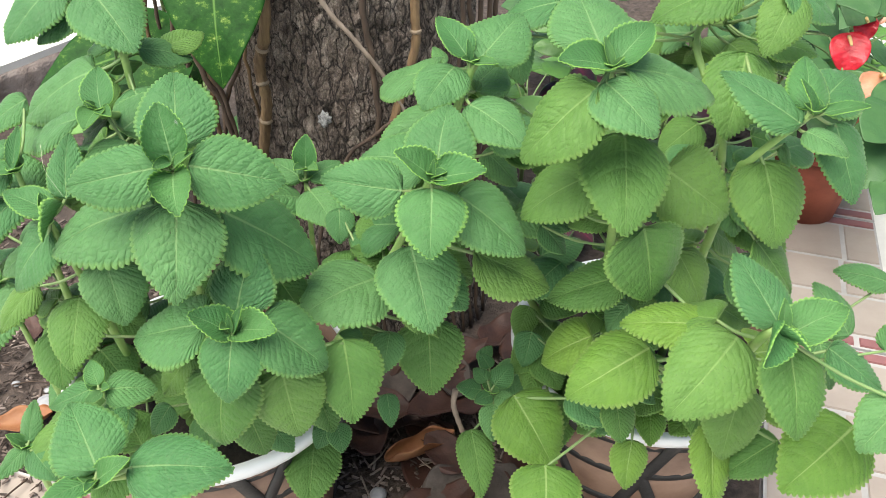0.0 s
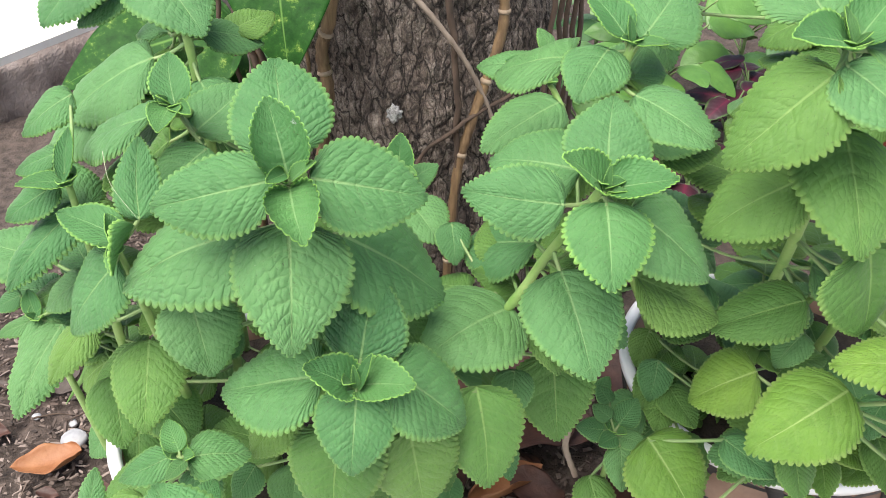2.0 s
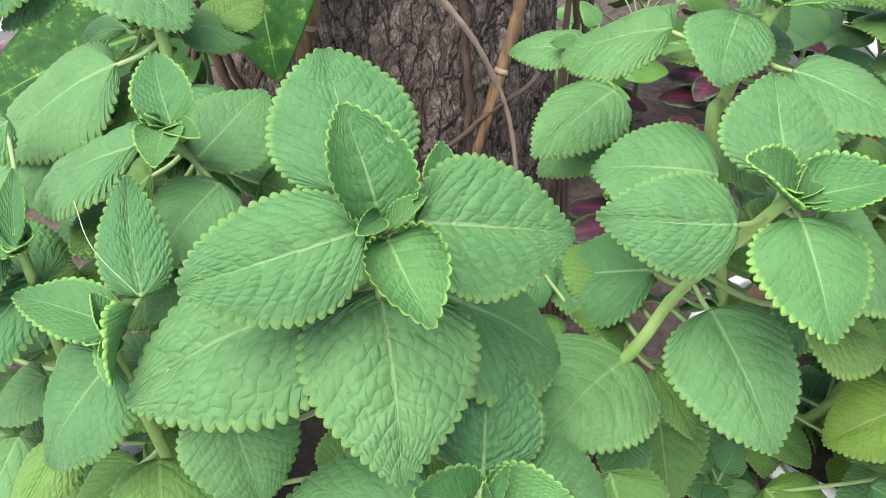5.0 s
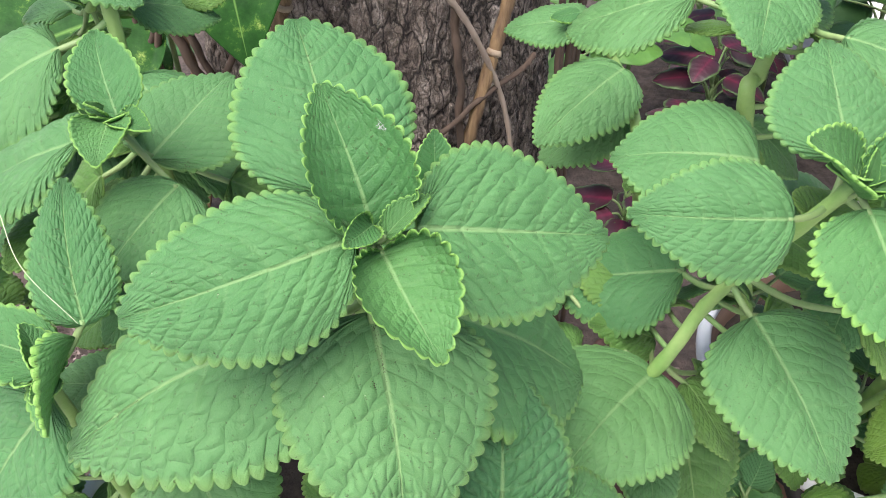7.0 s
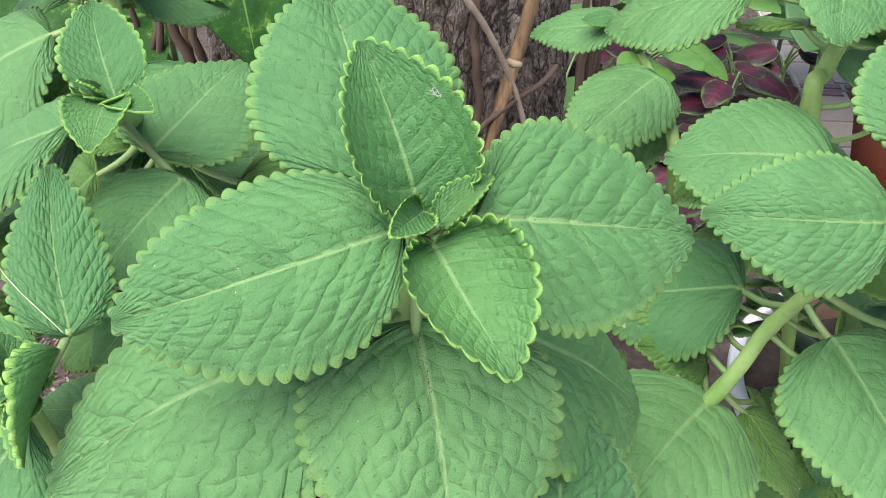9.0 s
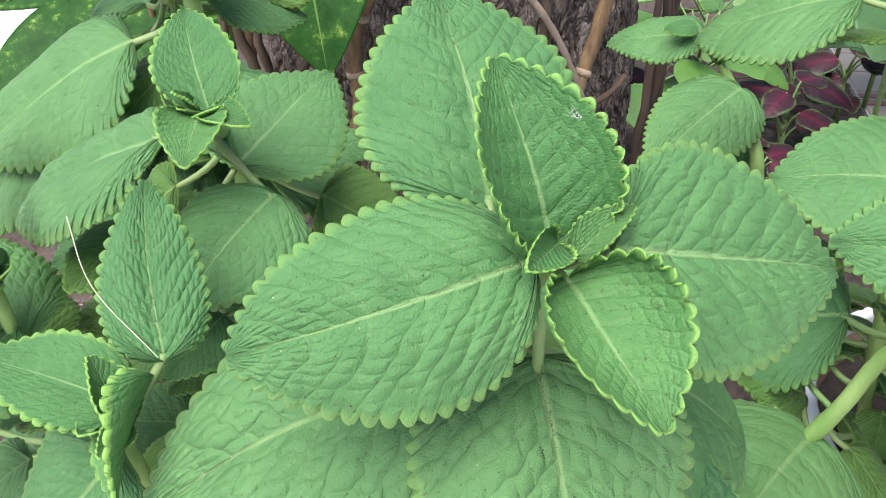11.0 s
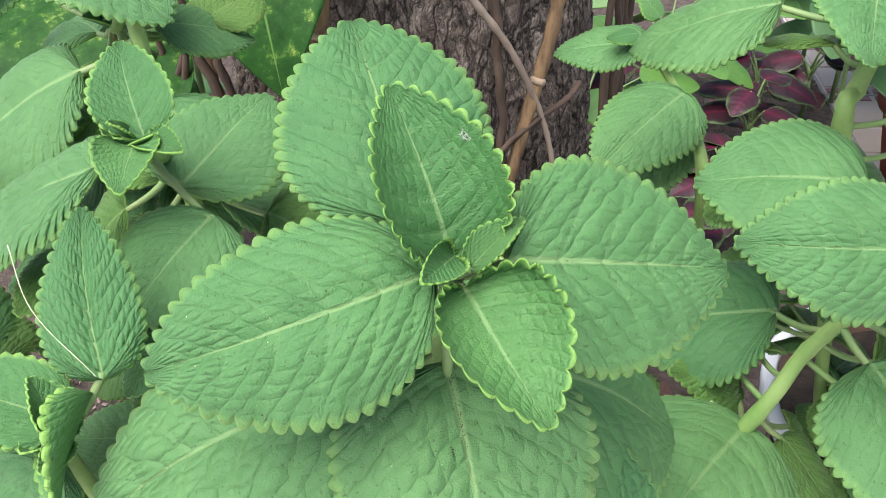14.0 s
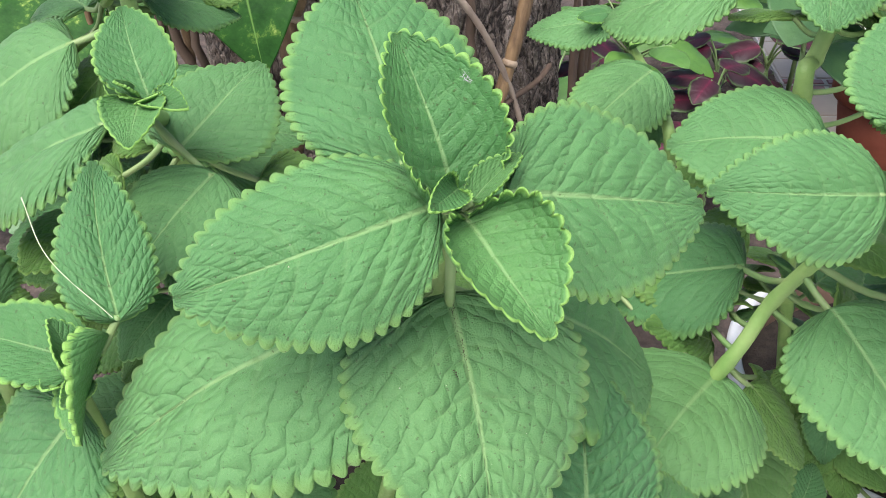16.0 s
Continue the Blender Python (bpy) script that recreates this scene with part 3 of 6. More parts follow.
rnd = random.Random(5)
for k in range(11):
    x = -0.262 - 0.012 * k + rnd.uniform(-0.006, 0.006)
    y = 1.015 + 0.006 * k + rnd.uniform(-0.02, 0.01)
    climber("aerial_root", "dark brown aerial root hanging beside the trunk", "root", [(x, y, 0.72), (x + rnd.uniform(-0.02, 0.02), y - 0.01, 0.5), (x + rnd.uniform(-0.03, 0.02), y, 0.36), (x + rnd.uniform(-0.03, 0.03), y - 0.02, 0.18), (x + rnd.uniform(-0.04, 0.03), y - 0.03, 0.0)], rnd.uniform(0.002, 0.0045), rnd.uniform(0.002, 0.0035), ROOT if k % 4 else VINE, wiggle=0.006, seed=k)
for k in range(5):
    x = 0.02 + 0.012 * k
    climber("aerial_root", "dark brown aerial root hanging beside the trunk", "root", [(x, 1.035 + 0.02 * k, 0.75), (x + 0.004, 1.03 + 0.02 * k, 0.5), (x - 0.006, 1.03 + 0.02 * k, 0.25), (x, 1.0 + 0.02 * k, 0.0)], 0.0035, 0.003, ROOT, wiggle=0.006, seed=20 + k)


# ---- pothos ----
def pothos(label, leaves, root):
    ob = thing("pothos", root, label, "plant")
    for base, tip, width, facing in leaves:
        base, tip = Vector(base), Vector(tip)
        size = (tip - base).length
        bm = blade(size, width, 48, 9, 1, 0.0, 0.06, 0.10, 0.004, 0.010, int(1000 * size), 0.42, 0.95, 0.0012, 0.0, 0.22)
        lf = part("leaf", bm, POTHOS, ob)
        m = Matrix.Translation(-ob.location) @ leaf_frame(base, tip, 0, Vector(facing))
        lf.matrix_local = m
        inv = m.inverted()
        top = base + Vector((0.0, 0.05, -0.09))
        pts = smooth_path([top - ob.location, (base + top) / 2 + Vector((0, 0.01, 0.03)) - ob.location, base - ob.location], 6)
        part("petiole", tube([inv @ q for q in pts], 0.003, 0.0022, 7), PETIOLE, lf)
    return ob


pothos("glossy pothos with yellow-flecked green leaves beside the trunk", [
    ((-0.262, 1.00, 0.640), (-0.248, 0.882, 0.483), 0.66, (0, -1.0, 0.5)),
    ((-0.33, 1.06, 0.47), (-0.52, 0.995, 0.425), 0.70, (0.1, -0.7, 1)),
    ((-0.36, 1.12, 0.44), (-0.47, 1.02, 0.33), 0.75, (0, -0.7, 1)),
    ((-0.42, 1.20, 0.50), (-0.58, 1.16, 0.46), 0.75, (-0.2, -0.5, 1)),
], (-0.28, 1.04, 0.0))

climber("dead_stalk", "bent dry tan stalk rising from the litter", "stalk", [(0.014, 0.673, 0.219), (0.012, 0.669, 0.197), (0.022, 0.656, 0.170)], 0.0035, 0.0028, TWIG)


# ---- pots ----
def white_rim_pot(place, label):
    ob = thing("plant_pot", place, label, "pot", "white-rimmed pots")
    R0, H = 0.162, 0.225
    part("pot_body", lathe([(0.0, 0.0), (R0 * 0.74, 0.0), (R0 * 0.965, H - 0.012), (R0 * 0.93, H - 0.012), (R0 * 0.90, H - 0.04), (R0 * 0.7, 0.02), (0.0, 0.02)]), POT_SIDE, ob, "stone-patterned side")
    part("rim", lathe([(R0 * 0.93, H - 0.016), (R0 * 0.985, H - 0.016), (R0 * 1.0, H - 0.010), (R0 * 1.0, H - 0.002), (R0 * 0.985, H), (R0 * 0.94, H), (R0 * 0.925, H - 0.004), (R0 * 0.93, H - 0.016)], 72), WHITE, ob, "smooth white rim")
    part("potting_soil", lathe([(0.0, H - 0.035), (R0 * 0.5, H - 0.030), (R0 * 0.92, H - 0.037)]), POT_SOIL, ob, "dark potting soil")
    n = 9
    for k in range(n):
        for lean in (-1, 1):
            pts = []
            for i in range(9):
                f = i / 8
                z = 0.006 + (H - 0.022) * f
                r = R0 * (0.74 + 0.225 * f * 1.0) + 0.0015
                a0 = 2 * math.pi * (k + lean * f * 0.75) / n
                pts.append((r, a0, z))
            bm = bmesh.new()
            rings = []
            for r, a0, z in pts:
                w = 0.0075 / r
                rings.append([bm.verts.new(((r + q) * math.cos(a0 + s * w), (r + q) * math.sin(a0 + s * w), z)) for s, q in ((-1, -0.002), (-1, 0.001), (0, 0.002), (1, 0.001), (1, -0.002))])
            for a_, b_ in zip(rings, rings[1:]):
                for i in range(4):
                    bm.faces.new((a_[i], a_[i + 1], b_[i + 1], b_[i]))
            part("band", bm, BLACK, ob)
    for z in (0.085, 0.145, 0.200):
        r = R0 * (0.74 + 0.225 * z / H)
        part("band", lathe([(r - 0.001, z - 0.005), (r + 0.0015, z - 0.005), (r + 0.002, z + 0.005), (r - 0.001, z + 0.005)], 64), BLACK, ob)
    return ob


white_rim_pot((-0.261, 0.704, 0.0), "round pot with white rim and black lattice bands")
white_rim_pot((0.243, 0.757, 0.0), "round pot with white rim and black lattice bands")

# ---- oregano plants ----

plant = oregano("oregano with a broad open whorl of large leaves", [(-0.2400, 0.6600, 0.2000), (-0.1967, 0.5345, 0.5764)], bud_size=0.6)
MARKED["b"] = leaf(plant, (-0.1958, 0.5359, 0.5778), (-0.2066, 0.5568, 0.6187), 1.00, cup=0.66, fine=True, age="young")
MARKED["r"] = leaf(plant, (-0.1833, 0.5306, 0.5817), (-0.1175, 0.5430, 0.5605), 0.80, fine=True, cup=.05, arch=.05, shape=(0.52, 0.86), facing=(0.0, -0.75, 0.8))
MARKED["l"] = leaf(plant, (-0.2016, 0.5302, 0.5812), (-0.2711, 0.5215, 0.5690), 0.68, oval=True, fine=True, cup=.02, arch=.08, facing=(0.0, -0.75, 0.8))
leaf(plant, (-0.1945, 0.5285, 0.5765), (-0.1832, 0.4905, 0.5641), 1.08, fine=True, cup=0.70, age="young", arch=.06, shape=(0.72, 0.98))
leaf(plant, (-0.1930, 0.5285, 0.5815), (-0.1791, 0.5313, 0.5924), 0.66, fine=True, cup=0.50, age="young", arch=.04, facing=(-0.35, -0.45, 0.8), shape=(0.5, 1.0))
leaf(plant, (-0.1962, 0.5305, 0.5848), (-0.2055, 0.5205, 0.5855), 1.05, fine=True, cup=0.70, age="young", arch=.04, facing=(0.6, -0.4, 0.8))
MARKED["d"] = leaf(plant, (-0.1991, 0.5340, 0.5491), (-0.1974, 0.4856, 0.4890), 0.92, fine=True, arch=.06, shape=(0.47, 0.94), age="quilted")
leaf(plant, (-0.2047, 0.5676, 0.5729), (-0.2117, 0.6202, 0.6150), 0.93, fine=True, arch=.03, oval=True)
leaf(plant, (-0.2187, 0.5423, 0.5406), (-0.3074, 0.5405, 0.4977), 0.78, fine=True, arch=.07, age="quilted")
leaf(plant, (-0.1732, 0.5556, 0.5277), (-0.1067, 0.5780, 0.4571), 0.82, fine=True, arch=.06)
leaf(plant, (-0.2680, 0.5420, 0.4876), (-0.2602, 0.5296, 0.4322), 0.98, arch=.06, age="even")
leaf(plant, (-0.3090, 0.5629, 0.4361), (-0.3082, 0.5149, 0.3950), 0.85, arch=.06, age="mid")
leaf(plant, (-0.3586, 0.5961, 0.3705), (-0.3472, 0.5569, 0.3329), 0.90, age="mid")
leaf(plant, (-0.2334, 0.6147, 0.2443), (-0.2309, 0.5626, 0.2421), 0.96, age="even")
leaf(plant, (-0.2568, 0.6525, 0.2169), (-0.3009, 0.6527, 0.1716), 0.93, age="mid")
leaf(plant, (-0.1975, 0.5758, 0.4499), (-0.1569, 0.5766, 0.4136), 0.99, age="even")
leaf(plant, (-0.2225, 0.6385, 0.3104), (-0.2037, 0.6968, 0.3136), 0.94, age="mid")
leaf(plant, (-0.1926, 0.5967, 0.4941), (-0.1729, 0.6515, 0.4712), 0.94, age="mid")

plant = oregano("small oregano sprout beside the trunk", [(-0.1600, 0.8600, 0.0000), (-0.1419, 0.7532, 0.4389)])
leaf(plant, (-0.1411, 0.7570, 0.4522), (-0.1394, 0.7672, 0.4850), 0.85, cup=0.30, age="young")
leaf(plant, (-0.1424, 0.7569, 0.4515), (-0.1506, 0.7424, 0.4583), 0.80, cup=0.42, age="young")
leaf(plant, (-0.1406, 0.7569, 0.4515), (-0.1266, 0.7424, 0.4583), 0.80, cup=0.42, age="young")
leaf(plant, (-0.1448, 0.7539, 0.4408), (-0.1807, 0.7740, 0.4512), 0.75, age="even")
leaf(plant, (-0.1393, 0.7539, 0.4408), (-0.1075, 0.7734, 0.4502), 0.75, age="even")
leaf(plant, (-0.1465, 0.7448, 0.4233), (-0.1833, 0.7106, 0.4477), 0.90, age="even")
leaf(plant, (-0.1364, 0.7402, 0.4351), (-0.1081, 0.6924, 0.4217), 0.95, age="even")

plant = oregano("oregano with a neat four-leaf tip", [(-0.2100, 0.6400, 0.2000), (-0.1636, 0.4997, 0.4569)])
leaf(plant, (-0.1645, 0.4970, 0.4514), (-0.1923, 0.4913, 0.4763), 0.92, cup=.46, fine=True, age="young")
leaf(plant, (-0.1618, 0.4983, 0.4535), (-0.1263, 0.4855, 0.4645), 0.92, cup=.46, fine=True, age="young")
leaf(plant, (-0.1605, 0.5076, 0.4641), (-0.1506, 0.5495, 0.5002), 0.94, fine=True, age="quilted")
leaf(plant, (-0.1620, 0.4935, 0.4554), (-0.1667, 0.4656, 0.4082), 0.94, fine=True, arch=.06)
leaf(plant, (-0.1411, 0.5032, 0.4598), (-0.0945, 0.5092, 0.4042), 0.82, fine=True, arch=.05)
leaf(plant, (-0.1834, 0.5054, 0.4546), (-0.2565, 0.5306, 0.4173), 0.78, fine=True, arch=.05)
leaf(plant, (-0.1615, 0.4916, 0.4568), (-0.1519, 0.4967, 0.4806), 0.38, cup=0.50, age="young")
leaf(plant, (-0.1623, 0.4918, 0.4571), (-0.1633, 0.4936, 0.4744), 0.40, cup=0.50, age="young")
leaf(plant, (-0.1749, 0.5021, 0.4132), (-0.1827, 0.4799, 0.3450), 0.95, arch=.06, age="mid")
leaf(plant, (-0.1319, 0.5075, 0.4044), (-0.1227, 0.4981, 0.3360), 0.95, arch=.06, age="mid")
leaf(plant, (-0.0854, 0.5451, 0.4041), (-0.0779, 0.5112, 0.3373), 0.84, arch=.06, age="mid")
leaf(plant, (-0.1442, 0.5808, 0.4463), (-0.1204, 0.5684, 0.4103), 0.95, age="mid")
leaf(plant, (-0.2161, 0.5470, 0.3893), (-0.2453, 0.5324, 0.3502), 0.90, age="mid")
leaf(plant, (-0.1714, 0.5227, 0.3382), (-0.1601, 0.5161, 0.2920), 0.90, age="mid")
leaf(plant, (-0.2493, 0.5488, 0.3213), (-0.2656, 0.5332, 0.2991), 0.90)
leaf(plant, (-0.1354, 0.6104, 0.2058), (-0.1346, 0.5474, 0.1799), 0.92, arch=.05, age="mid")
leaf(plant, (-0.1211, 0.5830, 0.3179), (-0.1042, 0.5556, 0.2787), 0.90, age="mid")
leaf(plant, (-0.0560, 0.6053, 0.2799), (-0.0513, 0.5859, 0.2523), 0.68)
leaf(plant, (-0.1063, 0.5887, 0.2554), (-0.0991, 0.5646, 0.2392), 0.90)
leaf(plant, (-0.1158, 0.5959, 0.2491), (-0.1278, 0.5805, 0.2271), 0.90)
leaf(plant, (-0.1699, 0.5626, 0.2887), (-0.1417, 0.5448, 0.2633), 0.80)
leaf(plant, (-0.2436, 0.6171, 0.2680), (-0.3053, 0.6359, 0.2701), 0.86, age="mid")
leaf(plant, (-0.1688, 0.5870, 0.3478), (-0.1386, 0.6444, 0.3477), 0.89, age="mid")

plant = oregano("oregano on a slanting pale green stem", [(-0.1720, 0.6450, 0.2000), (-0.0647, 0.6069, 0.4130), (-0.0353, 0.6047, 0.4692), (-0.0088, 0.5682, 0.5513)], thick=(0.0039, 0.0030))
leaf(plant, (-0.0045, 0.5811, 0.5523), (0.0051, 0.6284, 0.5831), 1.00, fine=True, age="even")
leaf(plant, (-0.0319, 0.5674, 0.5385), (-0.0965, 0.5765, 0.5445), 0.73, fine=True, arch=.06, age="even", facing=(0.0, -0.8, 0.7))
leaf(plant, (-0.0111, 0.6302, 0.5257), (-0.0724, 0.6571, 0.5199), 1.08, fine=True, arch=.04, age="even")
leaf(plant, (-0.0067, 0.5668, 0.5497), (0.0329, 0.5559, 0.5633), 0.84, cup=.46, fine=True, age="young")
leaf(plant, (-0.0083, 0.5688, 0.5488), (-0.0368, 0.5642, 0.5752), 0.86, cup=.46, fine=True, age="young")
leaf(plant, (-0.0086, 0.5582, 0.5459), (-0.0097, 0.5119, 0.5128), 0.95, fine=True, age="young", arch=.04)
leaf(plant, (0.0113, 0.5729, 0.5316), (0.0673, 0.5604, 0.4826), 0.78, fine=True, age="even")
leaf(plant, (-0.0088, 0.5631, 0.5503), (-0.0069, 0.5652, 0.5679), 0.40, cup=0.50, age="young")
leaf(plant, (-0.0070, 0.5636, 0.5509), (0.0026, 0.5563, 0.5552), 0.50, cup=0.50, age="young")
leaf(plant, (-0.0275, 0.5831, 0.4748), (-0.0102, 0.5239, 0.4286), 0.92, fine=True, arch=.06, age="even")
leaf(plant, (0.0262, 0.5870, 0.4656), (0.0946, 0.5939, 0.4205), 0.78, arch=.05, age="mid")
leaf(plant, (-0.0573, 0.6068, 0.4235), (-0.1227, 0.5563, 0.4191), 0.92, fine=True, arch=.07, age="even")
leaf(plant, (-0.0412, 0.6036, 0.4170), (-0.0214, 0.5784, 0.3810), 0.55, arch=.06, age="mid")
leaf(plant, (-0.0230, 0.6247, 0.4012), (-0.0030, 0.6100, 0.3500), 0.80, age="mid", facing=(1.0, -0.35, 0.25))
leaf(plant, (-0.0349, 0.6355, 0.4622), (-0.0896, 0.6801, 0.4289), 0.92, age="even")
leaf(plant, (-0.0474, 0.6318, 0.4215), (-0.0847, 0.6310, 0.4388), 0.80, age="mid")
leaf(plant, (-0.0989, 0.6779, 0.4525), (-0.0965, 0.6499, 0.4308), 0.85, age="even")
leaf(plant, (-0.0146, 0.6450, 0.3422), (-0.0111, 0.6047, 0.2787), 0.98, arch=.05, age="mid")
leaf(plant, (-0.0502, 0.6109, 0.3568), (-0.0551, 0.5805, 0.3318), 0.90, age="even")
leaf(plant, (-0.0763, 0.6066, 0.3507), (-0.0975, 0.6018, 0.3622), 0.80, age="even")
leaf(plant, (-0.1645, 0.6224, 0.2747), (-0.2204, 0.6076, 0.2512), 0.86, age="mid")
leaf(plant, (-0.0125, 0.6300, 0.4586), (0.0083, 0.6524, 0.4304), 0.80, age="even")
leaf(plant, (-0.0066, 0.6035, 0.4547), (0.0262, 0.6020, 0.4211), 0.97, age="mid")
leaf(plant, (0.0015, 0.5994, 0.5107), (0.0364, 0.6202, 0.5043), 0.91, age="mid")
leaf(plant, (-0.0437, 0.6303, 0.4445), (-0.0404, 0.6698, 0.4190), 0.79, age="mid")
leaf(plant, (-0.0562, 0.6374, 0.4445), (-0.0690, 0.6894, 0.4463), 0.86, age="mid")
leaf(plant, (-0.0874, 0.6351, 0.4179), (-0.1163, 0.6649, 0.4018), 0.78, age="mid")
leaf(plant, (-0.0887, 0.6394, 0.3265), (-0.0545, 0.6762, 0.2889), 0.83, age="mid")
leaf(plant, (-0.0126, 0.5859, 0.4476), (0.0210, 0.5645, 0.4212), 0.97, age="even")

plant = oregano("tall oregano with a large crown of leaves", [(0.1700, 0.7200, 0.2000), (0.1433, 0.5936, 0.5684), (0.1200, 0.5727, 0.6379)])
leaf(plant, (0.1095, 0.5556, 0.6304), (0.0588, 0.5583, 0.5702), 0.78, fine=True, arch=.07, age="mid")
leaf(plant, (0.1161, 0.5625, 0.6321), (0.1477, 0.5227, 0.6083), 0.98, arch=.05, age="even")
leaf(plant, (0.1317, 0.5724, 0.6378), (0.2110, 0.6044, 0.6012), 0.74, arch=.06, age="even")
leaf(plant, (0.1230, 0.5716, 0.6403), (0.1528, 0.5953, 0.6632), 0.90, cup=.44, age="young")
leaf(plant, (0.1205, 0.5715, 0.6399), (0.0805, 0.5575, 0.6510), 0.90, cup=.44, age="young")
leaf(plant, (0.1172, 0.5959, 0.6445), (0.1045, 0.6565, 0.6669), 1.05, age="even")
leaf(plant, (0.1207, 0.5684, 0.6421), (0.1152, 0.5786, 0.6602), 0.40, cup=0.50, age="young")
leaf(plant, (0.1217, 0.5685, 0.6419), (0.1284, 0.5664, 0.6499), 0.50, cup=0.50, age="young")
leaf(plant, (0.1414, 0.5894, 0.5771), (0.1348, 0.5167, 0.5300), 0.84, arch=.07, age="mid")
leaf(plant, (0.1775, 0.5836, 0.5480), (0.2363, 0.5893, 0.5012), 0.95, arch=.05, facing=(0.0, -1.0, 0.7), age="mid")
leaf(plant, (0.1210, 0.5827, 0.5459), (0.0641, 0.5815, 0.5040), 0.85, arch=.06, age="mid")
leaf(plant, (0.1644, 0.6080, 0.4252), (0.0971, 0.6135, 0.3928), 0.72, arch=.05, age="mid")
leaf(plant, (0.1558, 0.5445, 0.5188), (0.1695, 0.5410, 0.4497), 1.08, arch=.05, age="mid")
leaf(plant, (0.2169, 0.5195, 0.4400), (0.1426, 0.5214, 0.4409), 0.62, age="old", arch=.05)
leaf(plant, (0.1595, 0.6592, 0.4633), (0.1186, 0.6679, 0.4392), 0.80, age="mid")
leaf(plant, (0.2110, 0.6209, 0.4426), (0.2356, 0.5999, 0.3943), 0.85, age="mid")
leaf(plant, (0.1714, 0.6092, 0.3919), (0.1562, 0.6094, 0.3556), 0.80, age="even")
leaf(plant, (0.0957, 0.6850, 0.4296), (0.1203, 0.6770, 0.3998), 0.80, age="even")
leaf(plant, (0.1185, 0.5990, 0.5947), (0.0855, 0.6313, 0.5685), 0.83, age="mid")
leaf(plant, (0.1736, 0.6320, 0.4390), (0.2188, 0.6219, 0.4109), 0.99, age="even")
leaf(plant, (0.1731, 0.6985, 0.3811), (0.1916, 0.7457, 0.3615), 0.97, age="mid")
leaf(plant, (0.1428, 0.6651, 0.4809), (0.1365, 0.7030, 0.4834), 0.98, age="even")
leaf(plant, (0.1412, 0.6820, 0.4486), (0.1281, 0.7398, 0.4466), 0.89, age="even")
leaf(plant, (0.1546, 0.7099, 0.3247), (0.1428, 0.7702, 0.3253), 0.98, age="even")
leaf(plant, (0.1667, 0.6667, 0.4259), (0.1895, 0.7092, 0.4256), 0.79, age="mid")
leaf(plant, (0.1246, 0.6253, 0.5781), (0.1040, 0.6795, 0.5530), 0.87, age="even")
leaf(plant, (0.1280, 0.6828, 0.4868), (0.0835, 0.7205, 0.4844), 0.85, age="mid")
leaf(plant, (0.1205, 0.6662, 0.4633), (0.0991, 0.7102, 0.4542), 0.85, age="mid")
leaf(plant, (0.1606, 0.7324, 0.4895), (0.1454, 0.7815, 0.4879), 0.85, age="mid")

plant = oregano("yellow-green oregano with sun-bleached lower leaves", [(0.2000, 0.6600, 0.2000), (0.1818, 0.5495, 0.3746)])
leaf(plant, (0.1778, 0.5442, 0.3953), (0.1062, 0.5234, 0.3565), 0.84, age="old", arch=.07)
leaf(plant, (0.2260, 0.4900, 0.4549), (0.1699, 0.4513, 0.4070), 0.86, age="mid", arch=.05)
leaf(plant, (0.1402, 0.6035, 0.3573), (0.0969, 0.6165, 0.3125), 0.95, age="old", arch=.06)
leaf(plant, (0.0728, 0.6266, 0.2574), (0.1135, 0.5780, 0.2009), 0.95, age="old", arch=.07)
leaf(plant, (0.1022, 0.5655, 0.2213), (0.0980, 0.5126, 0.1825), 1.15, age="old", arch=.06)
leaf(plant, (0.1579, 0.5506, 0.3238), (0.1623, 0.5288, 0.2927), 0.90, age="mid")
leaf(plant, (0.1796, 0.5513, 0.2726), (0.1729, 0.5241, 0.2338), 0.78, age="old")
leaf(plant, (0.2375, 0.5192, 0.3305), (0.2342, 0.4676, 0.2751), 0.50, age="old")
leaf(plant, (0.2485, 0.5059, 0.3838), (0.2377, 0.4864, 0.3194), 0.78, age="mid")
leaf(plant, (0.2860, 0.4955, 0.3340), (0.2453, 0.4920, 0.2924), 0.72, age="mid")
leaf(plant, (0.1803, 0.5646, 0.3264), (0.1968, 0.5567, 0.3151), 0.80, age="even")
leaf(plant, (0.1228, 0.5915, 0.2934), (0.1562, 0.5586, 0.2831), 0.75, age="even")
leaf(plant, (0.2345, 0.5801, 0.3486), (0.2125, 0.5612, 0.3216), 0.80, age="even")
leaf(plant, (0.0968, 0.7019, 0.2785), (0.0871, 0.6796, 0.2466), 0.90, age="even")
leaf(plant, (0.1762, 0.5527, 0.3792), (0.1892, 0.5452, 0.3685), 0.80, age="young")
leaf(plant, (0.1930, 0.6647, 0.2105), (0.1740, 0.7097, 0.1790), 0.88, age="old")
leaf(plant, (0.1933, 0.6886, 0.2103), (0.1846, 0.7420, 0.2135), 0.79, age="even")
leaf(plant, (0.1787, 0.6375, 0.2187), (0.1416, 0.6185, 0.2103), 0.84, age="mid")

